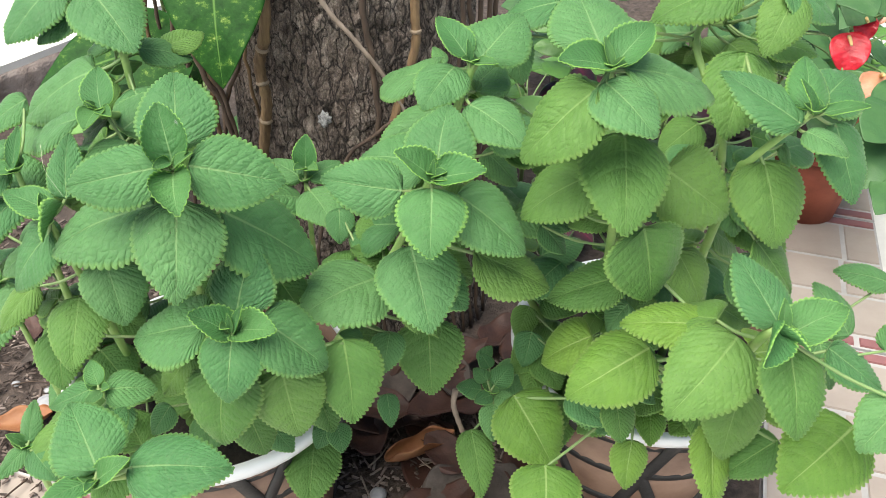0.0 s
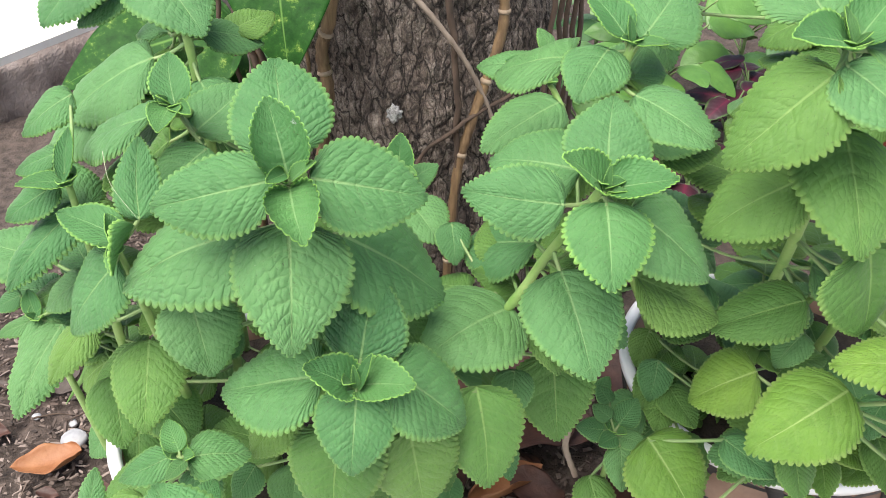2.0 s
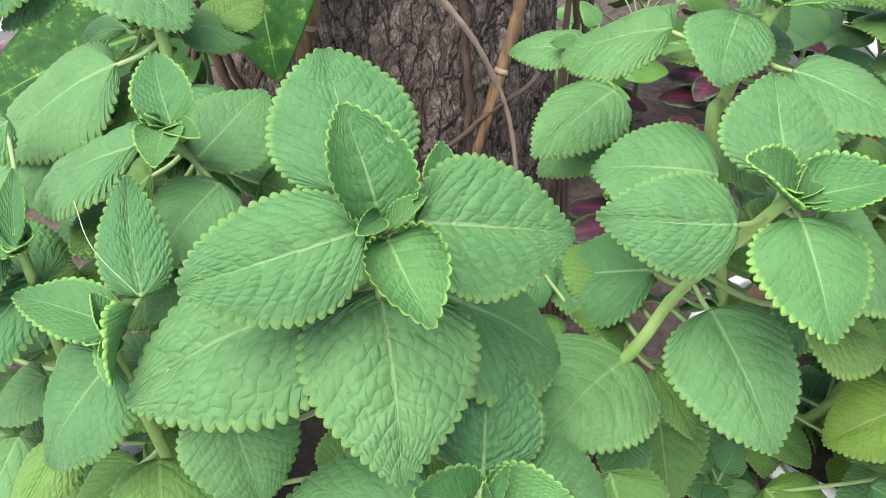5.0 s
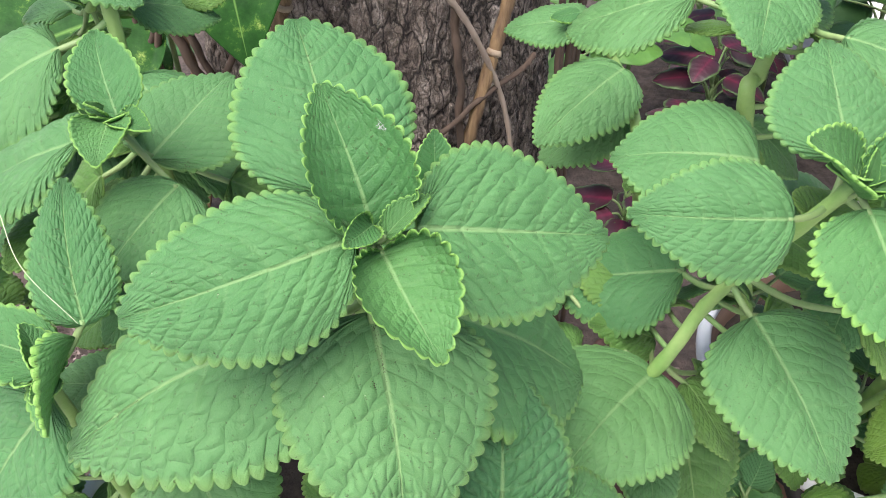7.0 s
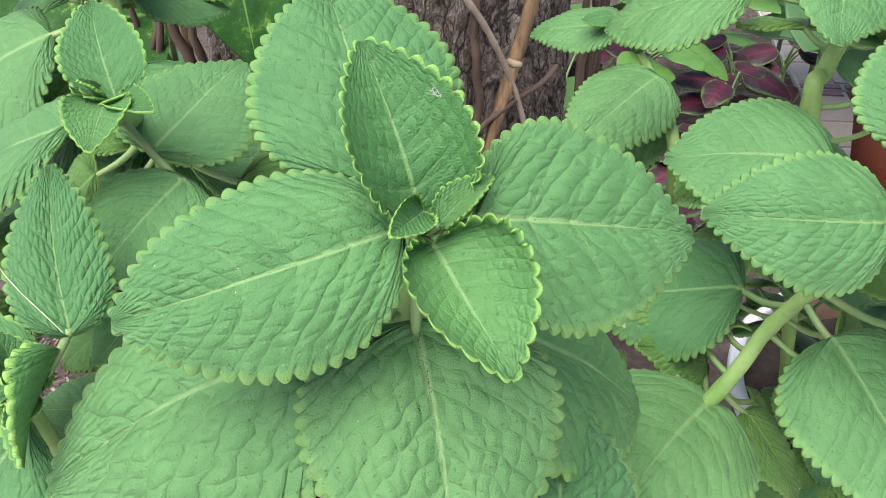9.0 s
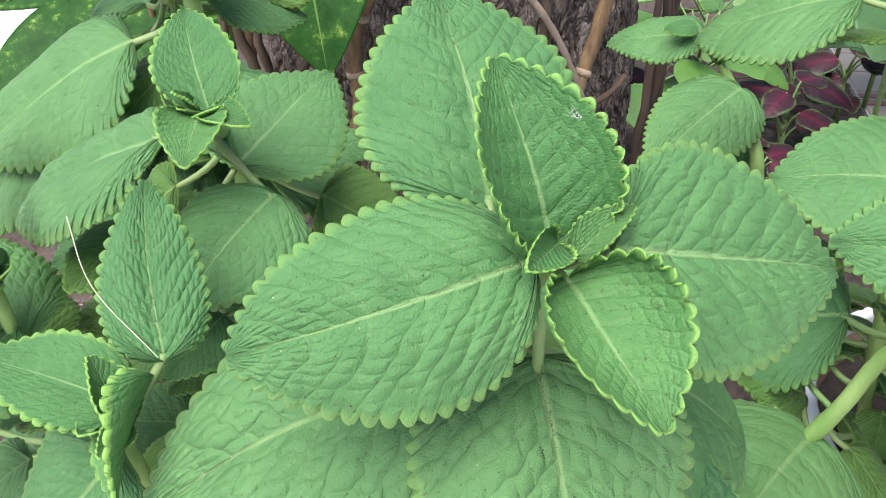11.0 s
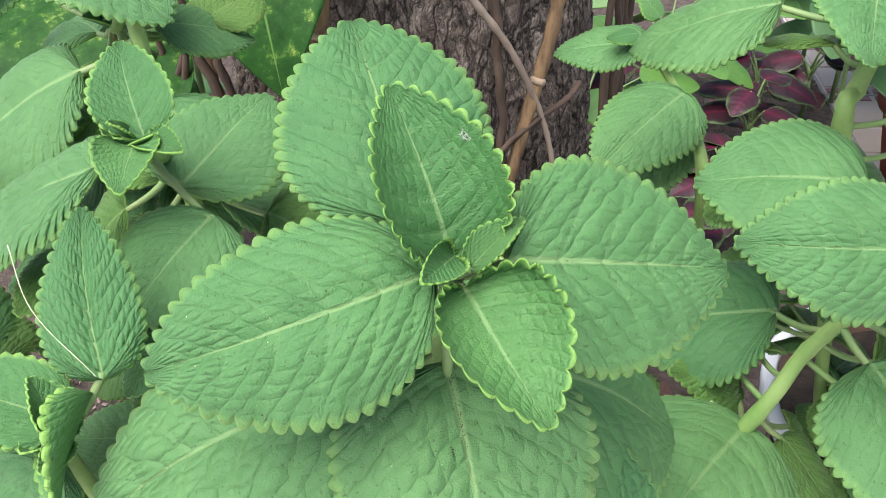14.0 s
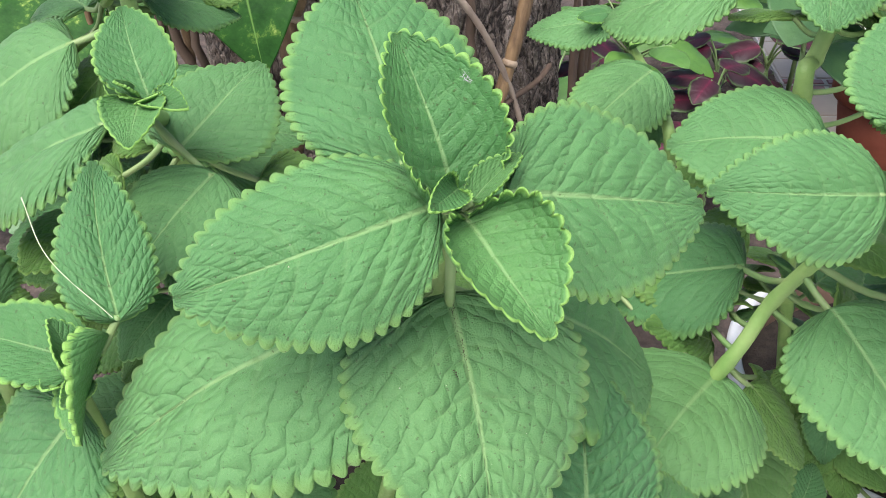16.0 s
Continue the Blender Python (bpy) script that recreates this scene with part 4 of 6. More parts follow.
plant = oregano("oregano with curled young leaves at its tip", [(0.3000, 0.6800, 0.2000), (0.2372, 0.4775, 0.4636), (0.2420, 0.4557, 0.4847)])
leaf(plant, (0.2391, 0.4595, 0.4919), (0.2147, 0.5062, 0.5220), 0.72, arch=.03, age="even")
leaf(plant, (0.2444, 0.4532, 0.4878), (0.2852, 0.4612, 0.5066), 0.86, cup=0.30, age="young")
leaf(plant, (0.2345, 0.4550, 0.4960), (0.2180, 0.4225, 0.4862), 0.95, cup=0.72, fine=True, age="young", facing=(0.75, 0.2, 0.6))
leaf(plant, (0.2344, 0.4522, 0.4934), (0.2530, 0.4340, 0.4906), 0.80, cup=0.70, fine=True, age="young", facing=(0.3, 0.5, 0.8))
leaf(plant, (0.2383, 0.4514, 0.4922), (0.2391, 0.4620, 0.5146), 0.50, cup=0.50, age="young")
leaf(plant, (0.2492, 0.4547, 0.4742), (0.2517, 0.4132, 0.4240), 0.80, arch=.05, age="mid")
leaf(plant, (0.3223, 0.4613, 0.3873), (0.2604, 0.4251, 0.3539), 0.92, arch=.06, age="old")
leaf(plant, (0.3201, 0.5261, 0.4110), (0.3645, 0.5058, 0.3819), 0.70, age="even")
leaf(plant, (0.3302, 0.4292, 0.4469), (0.2955, 0.4086, 0.4174), 0.90, age="even")
leaf(plant, (0.3302, 0.5592, 0.3884), (0.3407, 0.5352, 0.3543), 0.80, age="even")
leaf(plant, (0.3667, 0.5777, 0.3800), (0.3346, 0.6053, 0.4194), 0.70, age="even")
leaf(plant, (0.3683, 0.5244, 0.4085), (0.3880, 0.5413, 0.4327), 0.80, age="even")
leaf(plant, (0.4245, 0.6368, 0.3948), (0.3710, 0.6433, 0.4040), 0.60, age="even")
leaf(plant, (0.2156, 0.5112, 0.4554), (0.1872, 0.5559, 0.4183), 0.88, age="mid")
leaf(plant, (0.3244, 0.6213, 0.2609), (0.3805, 0.6089, 0.2418), 0.84, age="old")
leaf(plant, (0.2631, 0.6096, 0.2642), (0.2218, 0.5697, 0.2609), 0.81, age="old")
leaf(plant, (0.2679, 0.5411, 0.3914), (0.3110, 0.5724, 0.3629), 0.96, age="old")

plant = oregano("oregano leaning out towards the tiled path", [(0.2600, 0.7500, 0.2000), (0.2547, 0.6435, 0.4915), (0.2565, 0.6160, 0.5393), (0.2839, 0.5882, 0.5955)])
leaf(plant, (0.2767, 0.5872, 0.5862), (0.2179, 0.6204, 0.6154), 0.66, arch=.03, age="even")
leaf(plant, (0.2822, 0.5927, 0.5958), (0.2925, 0.6463, 0.6174), 0.60, age="young")
leaf(plant, (0.2897, 0.5839, 0.5973), (0.3205, 0.5774, 0.6063), 0.45, cup=0.38, age="young")
leaf(plant, (0.2824, 0.5834, 0.5964), (0.2689, 0.5891, 0.6229), 0.40, cup=0.48, age="young")
leaf(plant, (0.2764, 0.5764, 0.5857), (0.2987, 0.5468, 0.5799), 0.75, age="even")
leaf(plant, (0.3051, 0.5925, 0.5847), (0.3224, 0.5607, 0.5301), 0.68, arch=.05, age="even")
leaf(plant, (0.2664, 0.6155, 0.5387), (0.2762, 0.5737, 0.4789), 0.93, arch=.06, age="mid")
leaf(plant, (0.2671, 0.7054, 0.5973), (0.2473, 0.6614, 0.5345), 0.82, age="mid")
leaf(plant, (0.3016, 0.6201, 0.5835), (0.3508, 0.6760, 0.5901), 0.80, age="even")
leaf(plant, (0.2821, 0.6241, 0.5509), (0.2870, 0.6114, 0.5328), 0.50, age="even")
leaf(plant, (0.2668, 0.5933, 0.4738), (0.3059, 0.5837, 0.4234), 0.75, age="mid")
leaf(plant, (0.2278, 0.6326, 0.5012), (0.1654, 0.6237, 0.4829), 0.93, age="even")
leaf(plant, (0.2821, 0.6653, 0.3962), (0.3268, 0.6475, 0.3524), 0.97, age="even")
leaf(plant, (0.2619, 0.6888, 0.2861), (0.2685, 0.6355, 0.2616), 0.85, age="even")
leaf(plant, (0.2838, 0.6954, 0.3237), (0.3257, 0.6827, 0.3019), 0.89, age="mid")
leaf(plant, (0.2499, 0.6882, 0.4062), (0.2288, 0.7360, 0.3823), 0.86, age="mid")
leaf(plant, (0.2826, 0.6764, 0.4949), (0.3128, 0.7146, 0.4935), 0.97, age="even")
leaf(plant, (0.2897, 0.6446, 0.5322), (0.3285, 0.6748, 0.5223), 0.97, age="even")
leaf(plant, (0.2241, 0.7424, 0.2561), (0.1740, 0.7617, 0.2498), 0.86, age="mid")
leaf(plant, (0.2401, 0.7358, 0.3278), (0.2240, 0.7674, 0.3128), 0.79, age="even")

plant = oregano("oregano stems at the back of the pot", [(0.2700, 0.8200, 0.2000), (0.2702, 0.7162, 0.4732), (0.2405, 0.7696, 0.5843), (0.2839, 0.7983, 0.5904)])
leaf(plant, (0.2669, 0.7582, 0.6378), (0.1892, 0.7410, 0.6133), 0.75, age="mid")
leaf(plant, (0.3013, 0.7149, 0.6457), (0.2744, 0.6837, 0.6012), 0.75, age="mid")
leaf(plant, (0.2130, 0.7650, 0.4732), (0.1766, 0.7511, 0.4534), 0.80, age="even")
leaf(plant, (0.1050, 0.7492, 0.6276), (0.0520, 0.7675, 0.5988), 0.85, age="even")
leaf(plant, (0.0644, 0.7740, 0.5907), (0.0757, 0.7449, 0.5491), 0.80, age="even")
leaf(plant, (0.2902, 0.7203, 0.6552), (0.3456, 0.7204, 0.6187), 0.80, age="even")
leaf(plant, (0.2231, 0.7672, 0.5257), (0.1850, 0.7964, 0.5180), 0.88, age="mid")
leaf(plant, (0.3003, 0.7353, 0.4999), (0.3387, 0.7389, 0.4820), 0.84, age="mid")
leaf(plant, (0.2849, 0.7522, 0.3805), (0.3251, 0.7587, 0.3425), 0.80, age="mid")
leaf(plant, (0.2401, 0.7885, 0.5840), (0.1945, 0.8243, 0.5604), 0.93, age="even")
leaf(plant, (0.2823, 0.8129, 0.3002), (0.2999, 0.8621, 0.2617), 0.94, age="even")
leaf(plant, (0.2707, 0.7648, 0.5825), (0.3085, 0.7326, 0.5536), 0.89, age="mid")
leaf(plant, (0.2779, 0.7910, 0.5851), (0.3185, 0.8113, 0.5750), 0.82, age="even")
leaf(plant, (0.2859, 0.6888, 0.4579), (0.3023, 0.6573, 0.4317), 0.86, age="even")
leaf(plant, (0.2431, 0.7042, 0.5001), (0.2074, 0.6589, 0.4972), 0.85, age="even")
leaf(plant, (0.2502, 0.7671, 0.2986), (0.2040, 0.7325, 0.2874), 0.97, age="even")
leaf(plant, (0.2460, 0.7327, 0.5147), (0.2085, 0.7182, 0.4869), 0.90, age="mid")
leaf(plant, (0.2708, 0.7061, 0.4745), (0.2775, 0.6663, 0.4277), 0.93, age="even")
leaf(plant, (0.2326, 0.7656, 0.5491), (0.1948, 0.7936, 0.5476), 0.83, age="mid")
leaf(plant, (0.2741, 0.7412, 0.3426), (0.2830, 0.6906, 0.3071), 0.95, age="even")
leaf(plant, (0.2910, 0.7060, 0.4298), (0.3289, 0.6602, 0.4063), 0.91, age="mid")
leaf(plant, (0.2669, 0.7832, 0.5608), (0.3072, 0.8335, 0.5613), 0.81, age="mid")
leaf(plant, (0.2754, 0.8020, 0.3345), (0.2832, 0.8512, 0.3313), 0.81, age="mid")
leaf(plant, (0.3019, 0.7639, 0.5856), (0.3471, 0.7419, 0.5792), 0.84, age="mid")
leaf(plant, (0.2183, 0.7967, 0.5774), (0.1727, 0.8200, 0.5399), 0.91, age="mid")
leaf(plant, (0.2702, 0.7755, 0.2597), (0.2706, 0.7189, 0.2398), 0.85, age="mid")
leaf(plant, (0.3043, 0.7917, 0.3144), (0.3530, 0.8171, 0.2800), 0.89, age="mid")
leaf(plant, (0.2935, 0.7772, 0.5825), (0.3407, 0.7644, 0.5548), 0.80, age="mid")
leaf(plant, (0.2413, 0.8096, 0.2828), (0.1977, 0.8450, 0.2523), 0.84, age="even")
leaf(plant, (0.2830, 0.7279, 0.4664), (0.3327, 0.7636, 0.4620), 0.96, age="even")
leaf(plant, (0.2450, 0.7934, 0.3421), (0.2201, 0.8232, 0.3201), 0.89, age="even")
leaf(plant, (0.2454, 0.7951, 0.5657), (0.2487, 0.8366, 0.5242), 0.89, age="mid")
leaf(plant, (0.2372, 0.7739, 0.5457), (0.2079, 0.8226, 0.5257), 0.89, age="even")
leaf(plant, (0.2778, 0.8356, 0.2576), (0.2884, 0.8871, 0.2523), 0.95, age="mid")
leaf(plant, (0.2399, 0.7642, 0.4504), (0.2041, 0.8104, 0.4522), 0.98, age="mid")
leaf(plant, (0.2227, 0.7812, 0.5319), (0.1806, 0.8296, 0.5228), 0.79, age="mid")
leaf(plant, (0.3028, 0.8294, 0.2725), (0.3359, 0.8669, 0.2706), 0.92, age="mid")
leaf(plant, (0.2350, 0.8084, 0.3234), (0.1976, 0.8460, 0.3240), 0.98, age="mid")
leaf(plant, (0.2314, 0.7694, 0.5085), (0.1944, 0.8144, 0.4954), 0.96, age="mid")
leaf(plant, (0.2439, 0.8245, 0.2699), (0.2033, 0.8742, 0.2548), 0.89, age="mid")

plant = oregano("oregano whorl standing before the trunk", [(0.1300, 0.7900, 0.2000), (0.0114, 0.6825, 0.5066), (0.0105, 0.6803, 0.5461), (0.0259, 0.6762, 0.5992)], thick=(0.0046, 0.0036))
leaf(plant, (0.0209, 0.6788, 0.6035), (-0.0053, 0.7056, 0.6290), 0.72, cup=0.30, age="young")
leaf(plant, (0.0308, 0.6765, 0.6021), (0.0690, 0.7296, 0.6231), 0.95, age="even")
leaf(plant, (0.0267, 0.6720, 0.6010), (0.0460, 0.6621, 0.6051), 0.60, cup=0.42, age="young")
leaf(plant, (0.0100, 0.6821, 0.5935), (-0.0169, 0.6394, 0.5728), 0.92, arch=.04, age="even")
leaf(plant, (-0.0090, 0.7204, 0.5717), (-0.0596, 0.7729, 0.5367), 0.90, arch=.05, age="even")
leaf(plant, (0.0219, 0.6396, 0.5785), (0.0661, 0.5997, 0.5603), 0.88, arch=.05, age="even")
leaf(plant, (0.0230, 0.6723, 0.6019), (0.0208, 0.6782, 0.6194), 0.40, cup=0.50, age="young")
leaf(plant, (0.0403, 0.7262, 0.4884), (0.0730, 0.7154, 0.4546), 0.80, age="even")
leaf(plant, (0.0517, 0.7075, 0.4503), (0.0827, 0.7181, 0.4246), 0.88, age="even")
leaf(plant, (0.0870, 0.7696, 0.3269), (0.0990, 0.8116, 0.3101), 0.83, age="mid")
leaf(plant, (0.0411, 0.6782, 0.4445), (0.0517, 0.6314, 0.4428), 0.87, age="mid")
leaf(plant, (0.0409, 0.6762, 0.5346), (0.0960, 0.6676, 0.5333), 0.98, age="even")
leaf(plant, (0.0762, 0.7535, 0.3618), (0.0976, 0.7993, 0.3415), 0.95, age="mid")
leaf(plant, (0.1130, 0.7548, 0.2797), (0.1533, 0.7334, 0.2812), 0.92, age="mid")
leaf(plant, (0.0246, 0.7255, 0.4179), (-0.0173, 0.7547, 0.3846), 0.86, age="mid")
leaf(plant, (0.1076, 0.7561, 0.3413), (0.1582, 0.7806, 0.3432), 0.80, age="even")
leaf(plant, (0.0715, 0.7031, 0.4322), (0.1276, 0.6951, 0.4177), 0.87, age="even")
leaf(plant, (-0.0024, 0.6697, 0.5195), (-0.0375, 0.6385, 0.4859), 0.81, age="mid")
leaf(plant, (0.0283, 0.6872, 0.5691), (0.0643, 0.7177, 0.5410), 0.92, age="mid")
leaf(plant, (0.1279, 0.7861, 0.2637), (0.1636, 0.8154, 0.2461), 0.84, age="even")
leaf(plant, (0.0112, 0.7234, 0.4679), (-0.0051, 0.7653, 0.4285), 0.81, age="even")
leaf(plant, (0.0517, 0.6958, 0.5501), (0.0871, 0.7111, 0.5273), 0.88, age="mid")
leaf(plant, (-0.0177, 0.6773, 0.5057), (-0.0579, 0.6702, 0.4924), 0.87, age="mid")
leaf(plant, (0.0178, 0.7131, 0.5521), (0.0249, 0.7660, 0.5335), 0.94, age="mid")
leaf(plant, (0.0671, 0.7205, 0.4349), (0.1219, 0.7466, 0.4199), 0.92, age="even")
leaf(plant, (0.0328, 0.7642, 0.3556), (-0.0169, 0.8048, 0.3458), 0.94, age="mid")
leaf(plant, (0.0731, 0.7768, 0.3233), (0.0660, 0.8194, 0.2826), 0.93, age="even")
leaf(plant, (0.0237, 0.6931, 0.5655), (0.0539, 0.7493, 0.5678), 0.87, age="even")
leaf(plant, (0.0825, 0.7604, 0.3180), (0.0801, 0.7986, 0.2888), 0.96, age="even")
leaf(plant, (0.0546, 0.6821, 0.5150), (0.1044, 0.6823, 0.5138), 0.93, age="mid")
leaf(plant, (0.1128, 0.7796, 0.3049), (0.1489, 0.8194, 0.2716), 0.95, age="mid")
leaf(plant, (0.1010, 0.7635, 0.2947), (0.1255, 0.7852, 0.2570), 0.93, age="even")
leaf(plant, (0.0710, 0.7760, 0.3446), (0.0712, 0.8185, 0.3149), 0.88, age="mid")

plant = oregano("oregano with a small upright whorl", [(-0.3100, 0.7400, 0.2000), (-0.2884, 0.7218, 0.4923), (-0.2895, 0.6440, 0.5706)], thick=(0.0046, 0.0036))
leaf(plant, (-0.2843, 0.6396, 0.5739), (-0.2916, 0.6699, 0.5988), 0.80, cup=0.30, age="young")
leaf(plant, (-0.2883, 0.6408, 0.5730), (-0.2902, 0.6123, 0.5688), 0.95, cup=0.42, age="young")
leaf(plant, (-0.2854, 0.6402, 0.5726), (-0.2703, 0.6233, 0.5760), 0.70, cup=0.48, age="young")
leaf(plant, (-0.2882, 0.6413, 0.5746), (-0.2936, 0.6351, 0.5840), 0.50, cup=0.50, age="young")
leaf(plant, (-0.2998, 0.6334, 0.5695), (-0.3704, 0.6807, 0.5196), 0.56, arch=.05, age="even")
leaf(plant, (-0.2821, 0.6640, 0.5409), (-0.2451, 0.7079, 0.5582), 1.00, arch=.04, age="even")
leaf(plant, (-0.2666, 0.6362, 0.5438), (-0.3003, 0.6013, 0.5218), 0.92, arch=.06, age="even")
leaf(plant, (-0.2536, 0.6956, 0.5076), (-0.2105, 0.6937, 0.4690), 0.96, age="mid")
leaf(plant, (-0.3300, 0.7367, 0.2381), (-0.3612, 0.7361, 0.2087), 0.97, age="mid")
leaf(plant, (-0.3403, 0.7403, 0.3395), (-0.3981, 0.7533, 0.3379), 0.96, age="even")
leaf(plant, (-0.3129, 0.6735, 0.5104), (-0.3439, 0.6342, 0.5124), 0.87, age="mid")
leaf(plant, (-0.2753, 0.7087, 0.5118), (-0.2317, 0.7344, 0.4943), 0.99, age="even")
leaf(plant, (-0.3067, 0.7092, 0.4387), (-0.3324, 0.6816, 0.4252), 0.91, age="even")
leaf(plant, (-0.3131, 0.6988, 0.5161), (-0.3501, 0.7120, 0.4746), 0.83, age="mid")
leaf(plant, (-0.3012, 0.7105, 0.4977), (-0.3420, 0.7057, 0.4501), 0.79, age="mid")
leaf(plant, (-0.2760, 0.7239, 0.3333), (-0.2471, 0.7148, 0.3017), 0.93, age="mid")
leaf(plant, (-0.3221, 0.7028, 0.3613), (-0.3587, 0.6617, 0.3561), 0.93, age="mid")
leaf(plant, (-0.3135, 0.7308, 0.4869), (-0.3653, 0.7491, 0.4764), 0.99, age="even")
leaf(plant, (-0.3316, 0.7229, 0.4378), (-0.3819, 0.7201, 0.4334), 0.79, age="mid")
leaf(plant, (-0.3320, 0.7178, 0.4885), (-0.3789, 0.7142, 0.4727), 0.90, age="even")
leaf(plant, (-0.3126, 0.7624, 0.4703), (-0.3437, 0.8162, 0.4508), 0.80, age="mid")
leaf(plant, (-0.3233, 0.7273, 0.2987), (-0.3770, 0.7104, 0.2978), 0.88, age="even")
leaf(plant, (-0.2983, 0.7227, 0.5165), (-0.3146, 0.7661, 0.5148), 0.86, age="mid")

plant = oregano("oregano with a tight folded tip", [(-0.3400, 0.7000, 0.2000), (-0.3143, 0.5625, 0.5152)])
leaf(plant, (-0.3085, 0.5622, 0.5209), (-0.3535, 0.5809, 0.5293), 0.62, cup=0.22, age="young")
leaf(plant, (-0.3081, 0.5563, 0.5197), (-0.3140, 0.5449, 0.5196), 0.90, cup=0.52, fine=True, age="young", facing=(0.5, -0.2, 0.8))
leaf(plant, (-0.3022, 0.5663, 0.5283), (-0.3107, 0.5373, 0.5107), 0.95, cup=0.55, fine=True, age="young", facing=(-0.9, 0.1, 0.55))
leaf(plant, (-0.3107, 0.5553, 0.5187), (-0.3162, 0.5658, 0.5374), 0.85, cup=0.55, fine=True, age="young", facing=(0.7, -0.4, 0.5))
leaf(plant, (-0.2974, 0.5678, 0.5311), (-0.3025, 0.6116, 0.5661), 0.54, cup=.06, fine=True, arch=.03)
leaf(plant, (-0.3142, 0.5600, 0.5051), (-0.3551, 0.5537, 0.4504), 0.80, arch=.06)
leaf(plant, (-0.3583, 0.5886, 0.4296), (-0.3841, 0.5561, 0.4015), 0.62, age="mid")
leaf(plant, (-0.3728, 0.6558, 0.4915), (-0.4050, 0.6404, 0.4696), 0.70)
leaf(plant, (-0.3384, 0.6165, 0.3752), (-0.3775, 0.5982, 0.3509), 0.83, age="mid")
leaf(plant, (-0.3183, 0.7124, 0.2809), (-0.3042, 0.7560, 0.2845), 0.91, age="even")

plant = oregano("oregano at the edge of the soil bed", [(-0.4000, 0.7200, 0.2000), (-0.3626, 0.6249, 0.5242)])
leaf(plant, (-0.3803, 0.7072, 0.5517), (-0.4208, 0.6956, 0.5237), 0.80)
leaf(plant, (-0.3698, 0.6370, 0.5408), (-0.4012, 0.6350, 0.5268), 0.75)
leaf(plant, (-0.3628, 0.6210, 0.5283), (-0.3643, 0.6518, 0.5527), 0.42, cup=0.48, age="young")
leaf(plant, (-0.3570, 0.6204, 0.5265), (-0.3946, 0.6169, 0.5278), 0.45, cup=0.38, age="young")
leaf(plant, (-0.3738, 0.6337, 0.5185), (-0.4114, 0.6204, 0.4973), 0.80)
leaf(plant, (-0.3635, 0.6332, 0.5006), (-0.4106, 0.5914, 0.4573), 0.50)
leaf(plant, (-0.3637, 0.6355, 0.4909), (-0.4095, 0.6978, 0.5020), 0.60)
leaf(plant, (-0.3624, 0.6689, 0.2810), (-0.3206, 0.6298, 0.2579), 0.92, age="mid")
leaf(plant, (-0.4055, 0.6949, 0.2963), (-0.4454, 0.7058, 0.2541), 0.91, age="mid")
leaf(plant, (-0.3548, 0.6823, 0.3225), (-0.3113, 0.6820, 0.2968), 0.86, age="mid")
leaf(plant, (-0.4083, 0.7364, 0.2661), (-0.4320, 0.7898, 0.2546), 0.79, age="mid")
leaf(plant, (-0.4015, 0.6903, 0.3337), (-0.4399, 0.7136, 0.3079), 0.84, age="mid")
leaf(plant, (-0.3935, 0.6897, 0.2264), (-0.3871, 0.6434, 0.1929), 0.86, age="mid")
leaf(plant, (-0.4075, 0.6609, 0.4058), (-0.4426, 0.6641, 0.3854), 0.80, age="mid")
leaf(plant, (-0.3965, 0.7227, 0.3125), (-0.4096, 0.7711, 0.2972), 0.87, age="mid")
leaf(plant, (-0.4050, 0.7008, 0.3599), (-0.4430, 0.7463, 0.3448), 0.83, age="even")
leaf(plant, (-0.4185, 0.6890, 0.3564), (-0.4664, 0.7088, 0.3522), 0.90, age="even")
leaf(plant, (-0.4015, 0.7449, 0.2215), (-0.4085, 0.7959, 0.2004), 0.85, age="mid")
leaf(plant, (-0.4004, 0.6952, 0.4012), (-0.4253, 0.7314, 0.4040), 0.99, age="even")
leaf(plant, (-0.4159, 0.6659, 0.4311), (-0.4761, 0.6850, 0.4355), 0.88, age="even")
leaf(plant, (-0.4238, 0.7001, 0.3217), (-0.4557, 0.7147, 0.3043), 0.86, age="mid")
leaf(plant, (-0.4098, 0.7098, 0.2969), (-0.4500, 0.7458, 0.2807), 0.91, age="mid")
leaf(plant, (-0.3833, 0.6883, 0.4001), (-0.3962, 0.7423, 0.3890), 0.97, age="mid")
leaf(plant, (-0.4166, 0.7004, 0.2159), (-0.4468, 0.6799, 0.1826), 0.98, age="even")
leaf(plant, (-0.4250, 0.6797, 0.3851), (-0.4696, 0.6936, 0.3793), 0.84, age="even")
leaf(plant, (-0.4145, 0.7393, 0.2336), (-0.4396, 0.7789, 0.2344), 0.92, age="even")
leaf(plant, (-0.3869, 0.6825, 0.4465), (-0.4103, 0.7353, 0.4470), 0.87, age="mid")

plant = oregano("low oregano over the bare soil", [(-0.4300, 0.7200, 0.0000), (-0.4264, 0.6425, 0.3901)])
leaf(plant, (-0.4265, 0.6419, 0.3902), (-0.4399, 0.6642, 0.4020), 0.60, cup=0.38, age="young")
leaf(plant, (-0.4277, 0.6423, 0.3890), (-0.4545, 0.6275, 0.3845), 0.60, age="even")
leaf(plant, (-0.4203, 0.6441, 0.3911), (-0.4250, 0.6028, 0.3696), 0.75, age="even")
leaf(plant, (-0.4031, 0.6322, 0.3926), (-0.4275, 0.5716, 0.3519), 0.62, age="even")
leaf(plant, (-0.3741, 0.6261, 0.4405), (-0.4066, 0.6221, 0.4146), 0.80, age="even")
leaf(plant, (-0.4496, 0.6698, 0.3920), (-0.4727, 0.6632, 0.3812), 0.80, age="even")

